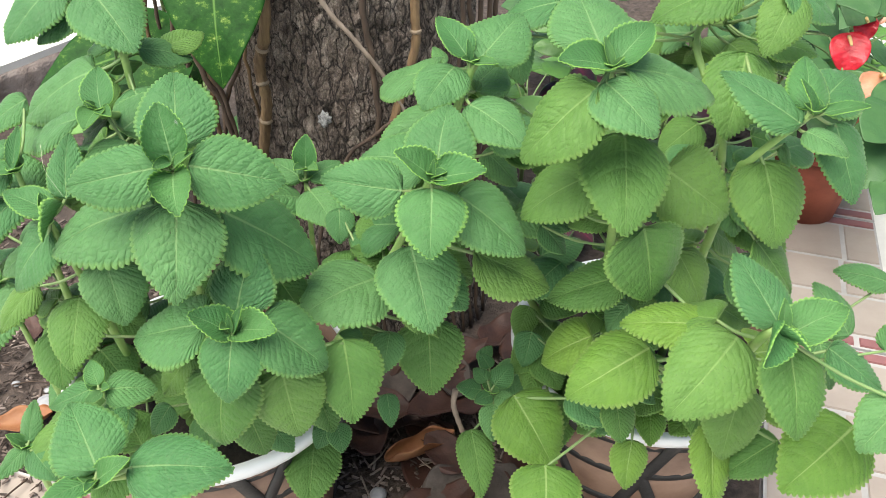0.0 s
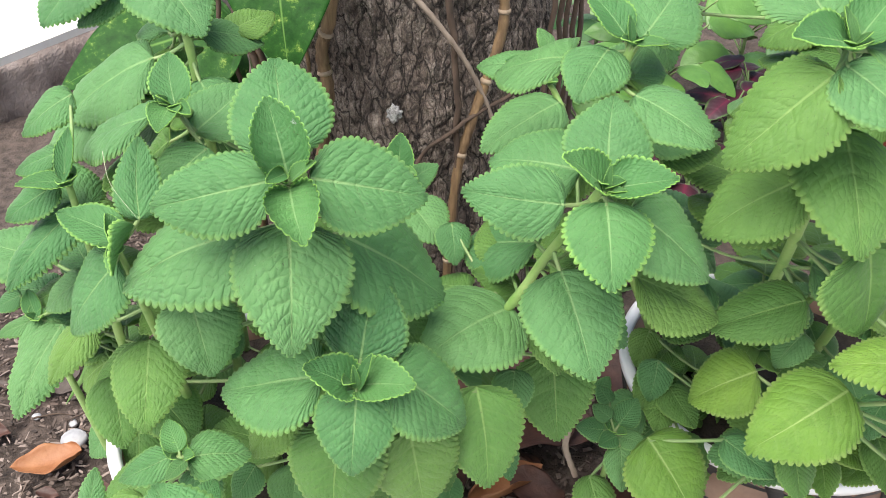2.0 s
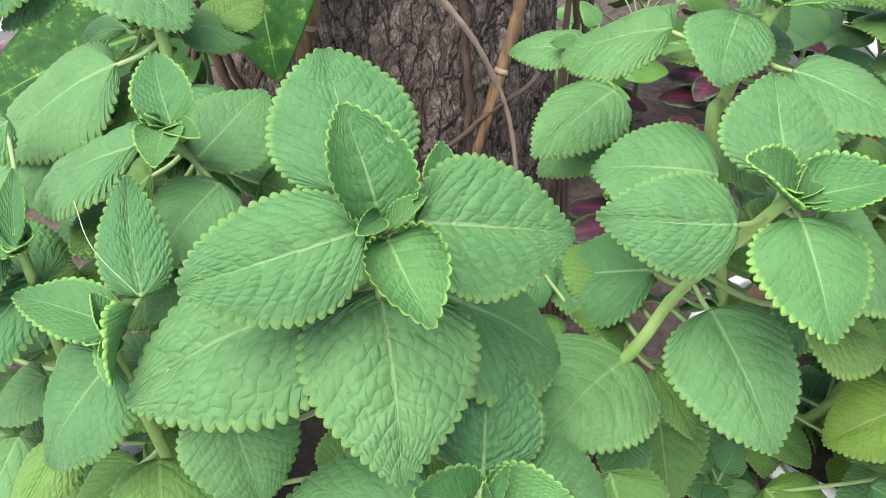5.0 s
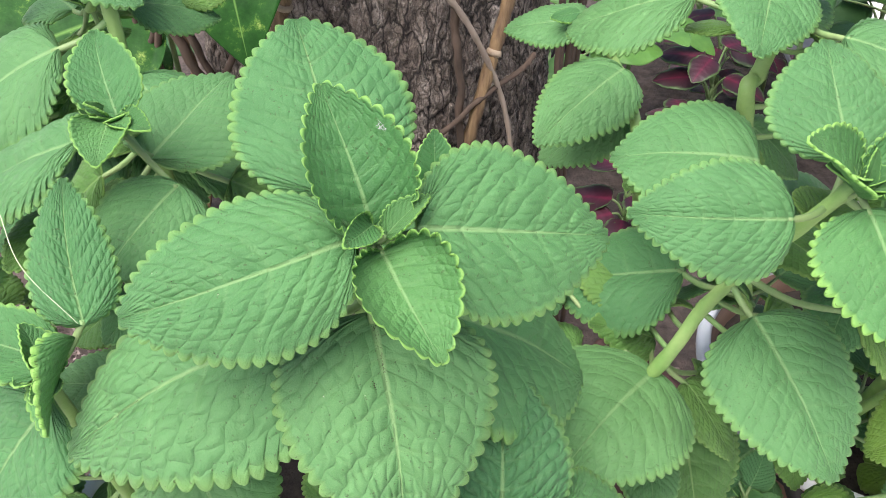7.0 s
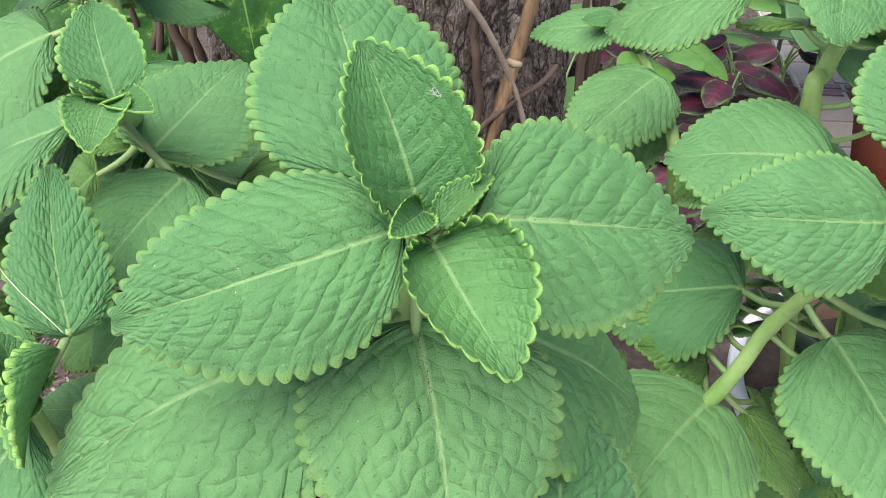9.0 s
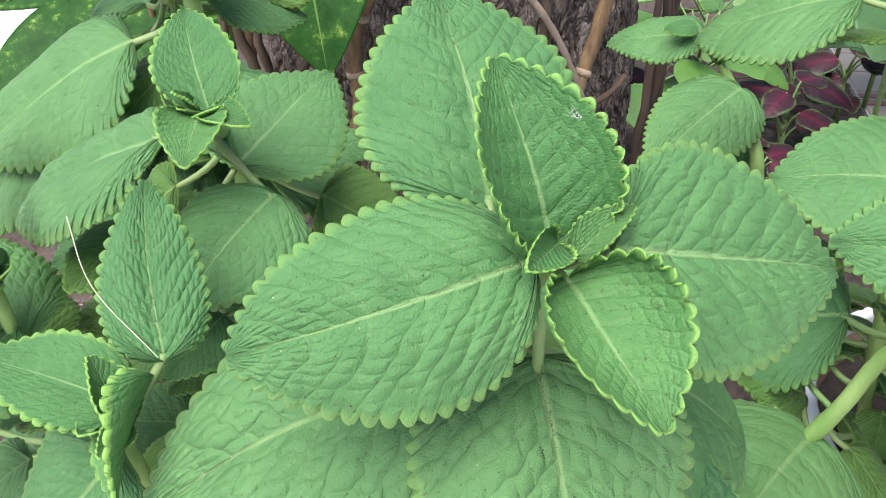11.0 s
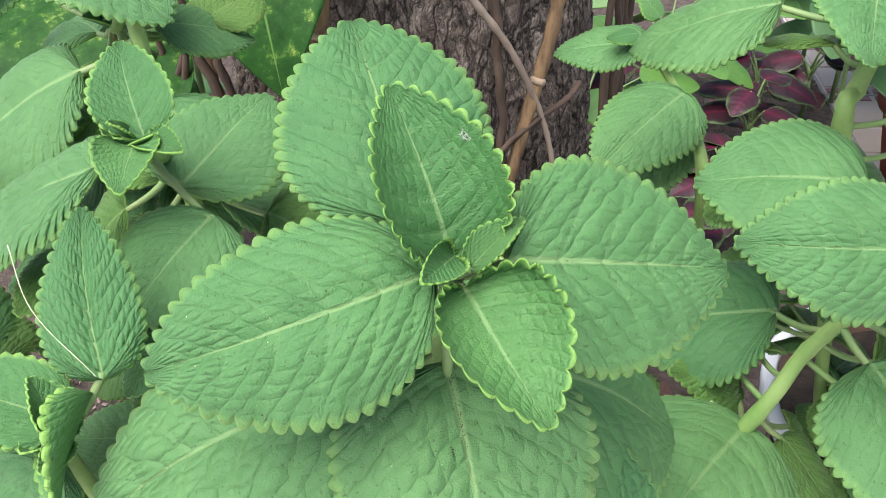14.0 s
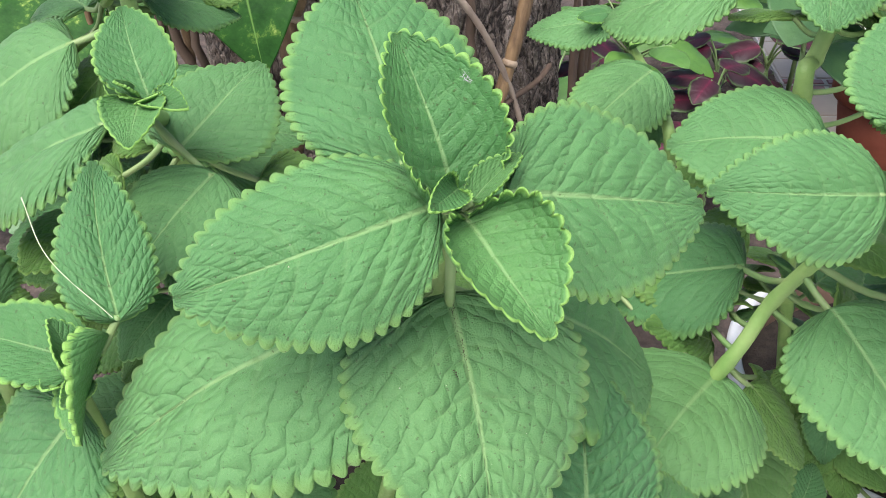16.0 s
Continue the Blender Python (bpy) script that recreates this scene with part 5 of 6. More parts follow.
plant = oregano("tall oregano behind the others", [(-0.3300, 0.8600, 0.0000), (-0.3021, 0.7610, 0.5372), (-0.3186, 0.7841, 0.5701)])
leaf(plant, (-0.3374, 0.7981, 0.6238), (-0.2861, 0.7479, 0.5795), 0.88, arch=.05, age="even")
leaf(plant, (-0.3013, 0.7922, 0.5669), (-0.2551, 0.8160, 0.5460), 0.78, arch=.05, age="even")
leaf(plant, (-0.3645, 0.8231, 0.5910), (-0.4047, 0.8055, 0.5658), 0.72, age="even")
leaf(plant, (-0.3817, 0.8309, 0.6187), (-0.4248, 0.7863, 0.5733), 0.85, age="even")
leaf(plant, (-0.3300, 0.7516, 0.5613), (-0.4116, 0.7531, 0.5084), 0.82, arch=.06, age="even")
leaf(plant, (-0.3616, 0.7502, 0.5253), (-0.4409, 0.7650, 0.4732), 0.80, age="even")
leaf(plant, (-0.3188, 0.7772, 0.5140), (-0.3680, 0.8150, 0.5069), 0.82, age="even")
leaf(plant, (-0.3027, 0.8144, 0.1945), (-0.2633, 0.7925, 0.1805), 0.99, age="mid")
leaf(plant, (-0.3116, 0.8068, 0.1580), (-0.2965, 0.7719, 0.1219), 0.79, age="mid")
leaf(plant, (-0.2988, 0.8100, 0.4524), (-0.2848, 0.8715, 0.4420), 0.84, age="even")
leaf(plant, (-0.2891, 0.8558, 0.1349), (-0.2435, 0.8859, 0.1011), 0.79, age="even")
leaf(plant, (-0.3214, 0.7827, 0.3588), (-0.3532, 0.7473, 0.3567), 0.82, age="mid")
leaf(plant, (-0.3279, 0.8105, 0.1969), (-0.3589, 0.7605, 0.1897), 0.93, age="mid")
leaf(plant, (-0.2959, 0.7537, 0.5029), (-0.2762, 0.7206, 0.4694), 0.82, age="even")
leaf(plant, (-0.3361, 0.8196, 0.1229), (-0.3594, 0.7887, 0.0915), 0.98, age="even")
leaf(plant, (-0.3320, 0.8066, 0.5466), (-0.3528, 0.8394, 0.5241), 0.98, age="mid")
leaf(plant, (-0.3155, 0.7875, 0.5536), (-0.3238, 0.8167, 0.5286), 0.84, age="even")
leaf(plant, (-0.3455, 0.7882, 0.3708), (-0.3865, 0.7859, 0.3404), 0.85, age="mid")
leaf(plant, (-0.2877, 0.8374, 0.1075), (-0.2364, 0.8345, 0.0900), 0.82, age="even")
leaf(plant, (-0.3356, 0.7711, 0.5026), (-0.3737, 0.7773, 0.4685), 0.84, age="even")
leaf(plant, (-0.2664, 0.7602, 0.5052), (-0.2270, 0.7535, 0.4973), 0.84, age="even")
leaf(plant, (-0.3005, 0.7535, 0.4451), (-0.2905, 0.7146, 0.4145), 0.81, age="even")
leaf(plant, (-0.3321, 0.8105, 0.5586), (-0.3602, 0.8612, 0.5503), 0.88, age="even")
leaf(plant, (-0.2960, 0.7480, 0.5431), (-0.2712, 0.7035, 0.5129), 0.91, age="even")
leaf(plant, (-0.3100, 0.8116, 0.5527), (-0.3104, 0.8503, 0.5550), 0.88, age="mid")
leaf(plant, (-0.3178, 0.7641, 0.5440), (-0.3488, 0.7535, 0.5157), 0.95, age="mid")
leaf(plant, (-0.3185, 0.8013, 0.4714), (-0.3428, 0.8543, 0.4579), 0.89, age="mid")
leaf(plant, (-0.3544, 0.7776, 0.4350), (-0.4032, 0.7759, 0.4237), 0.91, age="mid")
leaf(plant, (-0.3268, 0.7805, 0.4973), (-0.3813, 0.8107, 0.4760), 0.93, age="even")
leaf(plant, (-0.3339, 0.8144, 0.4379), (-0.3696, 0.8614, 0.4409), 0.97, age="even")
leaf(plant, (-0.2801, 0.8120, 0.5592), (-0.2494, 0.8462, 0.5623), 0.91, age="mid")

plant = oregano("oregano at the front of the white-rimmed pot", [(-0.2700, 0.5800, 0.2000), (-0.2480, 0.3970, 0.4010)])
leaf(plant, (-0.2456, 0.4002, 0.4081), (-0.2799, 0.4499, 0.4241), 0.95, arch=.04)
leaf(plant, (-0.2243, 0.4025, 0.4079), (-0.1469, 0.3945, 0.4148), 0.70, arch=.06)
leaf(plant, (-0.2478, 0.3971, 0.3997), (-0.2183, 0.3957, 0.4252), 0.60, cup=0.38, age="young")
leaf(plant, (-0.2499, 0.3977, 0.4001), (-0.2779, 0.3744, 0.4035), 0.60, cup=0.15, age="young")
leaf(plant, (-0.2459, 0.3940, 0.4040), (-0.2468, 0.3793, 0.4105), 0.60, cup=0.48, age="young")
leaf(plant, (-0.2634, 0.4584, 0.3857), (-0.2565, 0.4840, 0.3857), 0.90)
leaf(plant, (-0.2832, 0.5437, 0.2727), (-0.3141, 0.5870, 0.2746), 0.90, age="mid")

plant = oregano("young oregano in the white-rimmed pot", [(-0.3100, 0.6200, 0.2000), (-0.2820, 0.4991, 0.3898)])
leaf(plant, (-0.2769, 0.4987, 0.3901), (-0.2372, 0.5063, 0.3827), 0.90)
leaf(plant, (-0.2824, 0.5008, 0.3931), (-0.2931, 0.5203, 0.4027), 0.80, cup=0.30, age="young")
leaf(plant, (-0.2873, 0.4995, 0.3904), (-0.3223, 0.4906, 0.3776), 0.70)
leaf(plant, (-0.2761, 0.4912, 0.3951), (-0.2851, 0.4774, 0.3937), 0.70, cup=.2)
leaf(plant, (-0.2734, 0.5077, 0.3673), (-0.2759, 0.4862, 0.3365), 0.90)
leaf(plant, (-0.3140, 0.5003, 0.3478), (-0.3488, 0.4723, 0.3204), 0.78, age="mid")
leaf(plant, (-0.3175, 0.6447, 0.2287), (-0.3348, 0.7080, 0.2230), 0.91, age="mid")
leaf(plant, (-0.2939, 0.5700, 0.2515), (-0.2796, 0.5444, 0.2178), 0.82, age="mid")
leaf(plant, (-0.3085, 0.5479, 0.2520), (-0.3179, 0.4984, 0.2316), 0.86, age="mid")
leaf(plant, (-0.3146, 0.5342, 0.3269), (-0.3683, 0.5300, 0.2915), 0.84, age="mid")

plant = oregano("small oregano beside the pot", [(-0.4300, 0.6200, 0.0000), (-0.3556, 0.4931, 0.3289)])
leaf(plant, (-0.3539, 0.4954, 0.3323), (-0.3489, 0.5158, 0.3613), 0.60, age="even")
leaf(plant, (-0.3565, 0.4946, 0.3302), (-0.3688, 0.4917, 0.3444), 0.60, cup=0.30, age="young")
leaf(plant, (-0.3549, 0.4940, 0.3285), (-0.3706, 0.4632, 0.3211), 0.60, age="even")
leaf(plant, (-0.3461, 0.4845, 0.3332), (-0.3213, 0.4632, 0.3211), 0.80, age="even")

plant = oregano("thin oregano shoot beside the trunk", [(0.1900, 1.1590, 0.0000), (0.0212, 0.8258, 0.3975), (0.0145, 0.8423, 0.4530), (0.0073, 0.8578, 0.4728), (-0.0009, 0.8621, 0.4858)])
leaf(plant, (0.0061, 0.8400, 0.4768), (-0.0685, 0.7929, 0.4513), 0.7, arch=.05, age="even")
leaf(plant, (-0.0142, 0.8613, 0.5061), (-0.0680, 0.8859, 0.4934), 0.75, arch=.04, age="even")
leaf(plant, (-0.0225, 0.8566, 0.5130), (-0.0445, 0.8529, 0.5126), 0.70, age="young")
leaf(plant, (0.0015, 0.8782, 0.5136), (-0.0108, 0.8912, 0.5290), 0.80, age="young")
leaf(plant, (0.0138, 0.8439, 0.4537), (-0.0499, 0.8434, 0.4046), 0.75, age="even")

plant = oregano("tiny oregano seedling with round leaves", [(0.0400, 0.6600, 0.0000), (0.0507, 0.6503, 0.2396)])
leaf(plant, (0.0411, 0.6511, 0.2403), (0.0144, 0.6494, 0.2471), 0.90, age="even")
leaf(plant, (0.0478, 0.6565, 0.2493), (0.0330, 0.6715, 0.2525), 0.90, age="even")
leaf(plant, (0.0546, 0.6534, 0.2450), (0.0745, 0.6743, 0.2565), 0.90, age="even")
leaf(plant, (0.0513, 0.6445, 0.2392), (0.0333, 0.6326, 0.2405), 0.90, age="even")
leaf(plant, (0.0555, 0.6445, 0.2392), (0.0760, 0.6326, 0.2405), 0.90, age="even")
leaf(plant, (0.0538, 0.6356, 0.2352), (0.0520, 0.6053, 0.2103), 0.85, age="even")
leaf(plant, (0.0511, 0.6788, 0.2463), (0.0412, 0.6959, 0.2525), 0.90, age="even")
leaf(plant, (0.0406, 0.6899, 0.2443), (0.0540, 0.7044, 0.2558), 0.80, age="even")
leaf(plant, (0.0304, 0.6412, 0.1901), (0.0411, 0.5845, 0.1456), 0.58, arch=.05, age="mid")

plant = oregano("shaded oregano at the back of the white-rimmed pot", [(0.1500, 0.7200, 0.2000), (0.1567, 0.6496, 0.3432)])
leaf(plant, (0.1543, 0.6503, 0.3452), (0.1803, 0.6688, 0.3532), 0.90, age="mid")
leaf(plant, (0.1534, 0.6506, 0.3437), (0.1398, 0.6307, 0.3337), 0.90, age="mid")
leaf(plant, (0.1638, 0.6476, 0.3387), (0.1684, 0.6215, 0.3380), 0.90, age="mid")
leaf(plant, (0.1488, 0.6702, 0.3396), (0.1276, 0.7009, 0.3467), 0.85, age="even")
leaf(plant, (0.1207, 0.6973, 0.3748), (0.0834, 0.6593, 0.3571), 0.90, age="even")
leaf(plant, (0.0969, 0.7412, 0.2822), (0.0835, 0.7201, 0.2521), 0.85, age="mid")
leaf(plant, (0.1743, 0.7380, 0.2112), (0.2147, 0.7773, 0.2143), 0.87, age="even")
leaf(plant, (0.1942, 0.6794, 0.2911), (0.2451, 0.6843, 0.2936), 0.87, age="mid")
leaf(plant, (0.1842, 0.6905, 0.3015), (0.2348, 0.7252, 0.3026), 0.81, age="mid")
leaf(plant, (0.1330, 0.7231, 0.2384), (0.1007, 0.7620, 0.2308), 0.91, age="mid")
leaf(plant, (0.1400, 0.7118, 0.2157), (0.0997, 0.7169, 0.1693), 0.95, age="mid")
leaf(plant, (0.1303, 0.7492, 0.2275), (0.1088, 0.7932, 0.2258), 0.97, age="mid")
leaf(plant, (0.1765, 0.7181, 0.2684), (0.2004, 0.7509, 0.2663), 0.93, age="even")
leaf(plant, (0.1600, 0.7604, 0.2060), (0.1719, 0.8162, 0.1929), 0.86, age="mid")
leaf(plant, (0.1902, 0.7145, 0.2181), (0.2476, 0.7241, 0.1871), 0.95, age="mid")
leaf(plant, (0.1626, 0.7182, 0.2120), (0.1992, 0.7379, 0.1653), 0.89, age="mid")
leaf(plant, (0.1647, 0.7344, 0.2042), (0.1932, 0.7700, 0.1833), 0.90, age="mid")

plant = oregano("low oregano leaning over the white pot rim", [(0.1300, 0.7000, 0.2000), (0.1047, 0.7052, 0.2483)])
leaf(plant, (0.1094, 0.7105, 0.2541), (0.0766, 0.6761, 0.2416), 0.90, age="mid")
leaf(plant, (0.1042, 0.6923, 0.2456), (0.0922, 0.6554, 0.2295), 0.85, age="mid")
leaf(plant, (0.1091, 0.6963, 0.2504), (0.1244, 0.6510, 0.2406), 0.85, age="mid")
leaf(plant, (0.1147, 0.7172, 0.2489), (0.1295, 0.7387, 0.2613), 0.85, age="mid")
leaf(plant, (0.1013, 0.6921, 0.1974), (0.0659, 0.6809, 0.1665), 0.85, age="even")
leaf(plant, (0.1318, 0.7163, 0.2054), (0.1486, 0.7691, 0.1987), 0.96, age="mid")
leaf(plant, (0.1500, 0.7039, 0.1965), (0.1848, 0.7092, 0.1553), 0.81, age="mid")
leaf(plant, (0.1210, 0.6610, 0.2096), (0.1213, 0.6180, 0.1810), 0.97, age="mid")
leaf(plant, (0.1136, 0.6572, 0.2298), (0.1153, 0.6059, 0.2130), 0.86, age="mid")
leaf(plant, (0.0887, 0.7053, 0.2164), (0.0540, 0.7084, 0.1755), 1.00, age="even")

plant = oregano("low yellow-green oregano shoot in the pot", [(0.2200, 0.6600, 0.2000), (0.2069, 0.5900, 0.2929)])
leaf(plant, (0.2080, 0.5945, 0.2977), (0.1847, 0.5648, 0.2918), 0.90, age="mid")
leaf(plant, (0.2115, 0.5914, 0.2932), (0.2314, 0.5617, 0.2874), 0.90, age="old")
leaf(plant, (0.2110, 0.5995, 0.2900), (0.2373, 0.6173, 0.2971), 0.90, age="even")
leaf(plant, (0.2016, 0.5854, 0.2847), (0.1965, 0.5479, 0.2677), 0.80, age="old")
leaf(plant, (0.2396, 0.5775, 0.3082), (0.2361, 0.5372, 0.2873), 0.80, age="mid")
leaf(plant, (0.1843, 0.6236, 0.2429), (0.1260, 0.6158, 0.2422), 0.91, age="even")
leaf(plant, (0.1973, 0.6295, 0.2578), (0.1505, 0.6725, 0.2530), 0.87, age="mid")
leaf(plant, (0.1878, 0.5927, 0.2743), (0.1519, 0.5788, 0.2519), 0.82, age="even")

# ---- litter on the soil ----
def dry_leaf(place, length, width, turn, curl, mat, label, name="dry_leaf", lift=0.0, pitch=0.0):
    bm = blade(length, width, 34, 6, 1, 0.0, -0.06 - 0.5 * curl * 0.2, 0.9 * curl, 0.008, 0.05, int(place[0] * 977 + place[1] * 631), 0.55, 0.85, 0.0008)
    ob = part(name, bm, mat)
    ob.matrix_world = pose(place[0], place[1], place[2] + 0.006 + lift, pitch, 0, turn)
    return tagged(ob, label, "dry leaf", "fallen leaves")


dry_leaf((-0.545, 0.832, 0.010), 0.082, 0.60, 107, 0.45, LITTER_ORANGE, "curled orange-brown dry leaf lying on the soil", lift=0.004)
dry_leaf((-0.075, 0.735, 0.02), 0.105, 0.55, -60, 0.9, LITTER_ORANGE, "curled ribbed brown dry leaf lying on the soil", lift=0.006)
rnd = random.Random(11)
for k in range(30):
    x, y = rnd.uniform(-0.14, 0.13), rnd.uniform(0.60, 0.99)
    mat = (LITTER, LITTER, LITTER_GREY)[k % 3]
    lab = ("large reddish-brown dry leaf lying flat", "reddish-brown dry leaf among the litter", "grey-brown dry leaf lying on the soil")[k % 3]
    dry_leaf((x, y, 0.004 + 0.0012 * k), rnd.uniform(0.08, 0.15), rnd.uniform(0.45, 0.65), rnd.uniform(0, 360), rnd.uniform(-0.1, 0.35), mat, lab, pitch=rnd.uniform(-6, 10))
for k in range(14):
    x, y = rnd.uniform(-0.75, -0.40), rnd.uniform(0.72, 1.05)
    dry_leaf((x, y, 0.004), rnd.uniform(0.03, 0.06), rnd.uniform(0.4, 0.6), rnd.uniform(0, 360), rnd.uniform(0, 0.6), (LITTER, LITTER_GREY)[k % 2], "small crumpled dry leaf lying on the soil", pitch=rnd.uniform(-5, 12))


def chips():
    """Bark chips and crumbs scattered over the bare soil."""
    r = random.Random(3)
    bm = bmesh.new()
    for k in range(6500):
        if k % 3:
            x, y = r.uniform(-0.85, -0.34), r.uniform(0.62, 1.35)
        else:
            x, y = r.uniform(-0.34, 0.18), r.uniform(0.56, 1.0)
        l, w, t = r.choice((0.004, 0.006, 0.009, 0.016)) * r.uniform(0.7, 1.3), r.uniform(0.0015, 0.005), r.uniform(0.0008, 0.003)
        m = pose(x, y, r.uniform(0, 0.006), r.uniform(-25, 25), r.uniform(-25, 25), r.uniform(0, 360))
        c = [bm.verts.new(m @ Vector((sx * l * r.uniform(0.3, 0.6), sy * w * r.uniform(0.3, 0.6), sz * t * 0.5))) for sz in (-1, 1) for sx, sy in ((-1, -1), (1, -1), (1, 1), (-1, 1))]
        for f in ((3, 2, 1, 0), (4, 5, 6, 7), (0, 1, 5, 4), (1, 2, 6, 5), (2, 3, 7, 6), (3, 0, 4, 7)):
            bm.faces.new([c[i] for i in f])
    return bm


def chip_material():
    m, nt, b = material("bark_chips", 0.9)
    g = Nodes(nt)
    geo = nt.nodes.new("ShaderNodeNewGeometry")
    g.link(g.ramp(geo.outputs["Random Per Island"], [(0.0, (0.030, 0.021, 0.017)), (0.6, (0.115, 0.085, 0.070)), (1.0, (0.27, 0.215, 0.185))]), b.inputs["Base Color"])
    return m


tagged(part("bark_chips", chips(), chip_material(), smooth=False), "scattered bark chips and dry crumbs on soil", "bark chips", kind="stuff")
for k in range(40):
    x, y = (rnd.uniform(-0.75, -0.40), rnd.uniform(0.72, 1.1)) if k % 2 else (rnd.uniform(-0.14, 0.12), rnd.uniform(0.56, 0.95))
    a0 = rnd.uniform(0, 6.28)
    l = rnd.uniform(0.03, 0.09)
    d = Vector((math.cos(a0), math.sin(a0), 0)) * l
    q = Vector((x, y, 0.008))
    ob = part("twig", tube(smooth_path([Vector((0, 0, 0)), d * 0.5 + Vector((rnd.uniform(-1, 1), rnd.uniform(-1, 1), 0.4)) * 0.008, d], 4), 0.0015, 0.0007, 5), (TWIG, ROOT)[k % 2])
    ob.location = q
    tagged(ob, "thin dry twig lying on the soil", "twig", "fallen twigs")


def pebble(place, r, seed, mat=None):
    bm = bmesh.new()
    bmesh.ops.create_icosphere(bm, subdivisions=3, radius=r)
    for v in bm.verts:
        v.co *= 1 + 0.35 * noise.noise(v.co * (0.8 / r) + Vector((seed, 0, 0)))
        v.co.z *= 0.6
    ob = part("pebble", bm, mat or PEBBLE)
    ob.location = (place[0], place[1], place[2] + 0.35 * r)
    return tagged(ob, "small pale grey pebble lying on the soil", "pebble", "pebbles")


pebble((-0.566, 0.862, 0.0), 0.017, 1)
pebble((-0.085, 0.70, 0.0), 0.012, 5)
for k in range(8):
    pebble((rnd.uniform(-0.7, -0.42), rnd.uniform(0.75, 1.05), 0.0), rnd.uniform(0.003, 0.006), k + 10)


# ---- plants behind the bed ----
def coleus_material():
    m, nt, b = material("coleus_leaf", 0.5)
    g = Nodes(nt)
    sep = g.add("ShaderNodeSeparateXYZ", Vector=g.uv("leaf"))
    across = g.math("ABSOLUTE", g.math("SUBTRACT", g.math("MULTIPLY", sep.outputs[0], 2.0), 1.0))
    n = g.noise(g.uv("flat"), 60, 4)
    v = g.math("ADD", across, g.math("MULTIPLY", g.math("SUBTRACT", n, 0.5), 0.5))
    g.link(g.ramp(v, [(0.0, (0.13, 0.010, 0.036)), (0.14, (0.065, 0.008, 0.020)), (0.45, (0.045, 0.008, 0.016)), (0.80, (0.030, 0.008, 0.012)), (0.97, (0.07, 0.13, 0.035))]), b.inputs["Base Color"])
    g.link(g.bump(n, 0.001), b.inputs["Normal"])
    return m


def bloom_material():
    m, nt, b = material("anthurium_bract", 0.38)
    g = Nodes(nt)
    n = g.noise(g.uv("flat"), 70, 3)
    g.link(g.ramp(n, [(0.3, (0.42, 0.006, 0.016)), (0.7, (0.68, 0.02, 0.04))]), b.inputs["Base Color"])
    g.link(g.bump(n, 0.002), b.inputs["Normal"])
    return m


COLEUS, BLOOM = coleus_material(), bloom_material()
FADED = plain("faded_bract", (0.42, 0.17, 0.09), (0.50, 0.27, 0.15), 40, 0.35, 0.001, 120)
GLOSSY = plain("anthurium_leaf", (0.035, 0.105, 0.030), (0.065, 0.155, 0.042), 30, 0.5, 0.0008, 120)
FRESH = plain("fresh_leaf", (0.075, 0.19, 0.035), (0.12, 0.26, 0.05), 40, 0.4, 0.0006, 200)
SPADIX = plain("spadix", (0.65, 0.42, 0.16), (0.75, 0.55, 0.25), 90, 0.6, 0.001, 600)


def leafy(name, label, category, root, leaves, mat, stem_mat=PETIOLE, group="", teeth=1, tooth=0.0, shape=(0.45, 0.8), part_name="leaf"):
    """A plant of plain leaves on stalks that rise from one root."""
    ob = thing(name, root, label, category, group)
    for k, (base, tip, width, facing) in enumerate(leaves):
        base, tip = Vector(base), Vector(tip)
        size = (tip - base).length
        lf = part(part_name, blade(size, width, 36, 6, teeth, tooth, 0.05, 0.10, 0.006, 0.02, k + int(size * 999), shape[0], shape[1], 0.0010, 0.0, 0.25), mat, ob)
        m = Matrix.Translation(-ob.location) @ leaf_frame(base, tip, 0, Vector(facing))
        lf.matrix_local = m
        inv = m.inverted()
        r0 = Vector(root)
        low = Vector((r0.x, r0.y, r0.z + max(0.0, (base.z - r0.z) * 0.72)))
        pts = smooth_path([low - ob.location, (low * 0.5 + base * 0.5 + Vector((0, 0, 0.006))) - ob.location, base - ob.location], 5)
        part("stalk", tube([inv @ q for q in pts], 0.0022, 0.0015, 6), stem_mat, lf)
    top = max(v[0][2] for v in leaves)
    part("stem", tube([Vector((0, 0, 0)), Vector((0.004, 0, (top - root[2]) * 0.4)), Vector((0, 0.003, (top - root[2]) * 0.74))], 0.005, 0.003, 7), stem_mat, ob)
    return ob


rnd = random.Random(21)
for k in range(6):
    cx, cy = (0.20, 0.33, 0.43, 0.50, 0.27, 0.62)[k], (1.24, 1.36, 1.48, 1.60, 1.62, 1.64)[k]
    top = rnd.uniform(0.12, 0.24)
    ls = []
    for q in range(9):
        a0 = q * 2.4 + k
        lift = top * rnd.uniform(0.45, 1.05)
        b0 = (cx + 0.02 * math.cos(a0), cy + 0.02 * math.sin(a0), lift)
        ln = rnd.uniform(0.05, 0.085)
        ls.append((b0, (cx + (0.02 + ln) * math.cos(a0), cy + (0.02 + ln) * math.sin(a0), lift - rnd.uniform(0.0, 0.03)), 0.72, (0, -0.3, 1)))
    leafy("coleus", "dark maroon coleus with thin green leaf edges", "plant", (cx, cy, 0.0), ls, COLEUS, group="coleus plants", teeth=11, tooth=0.03)


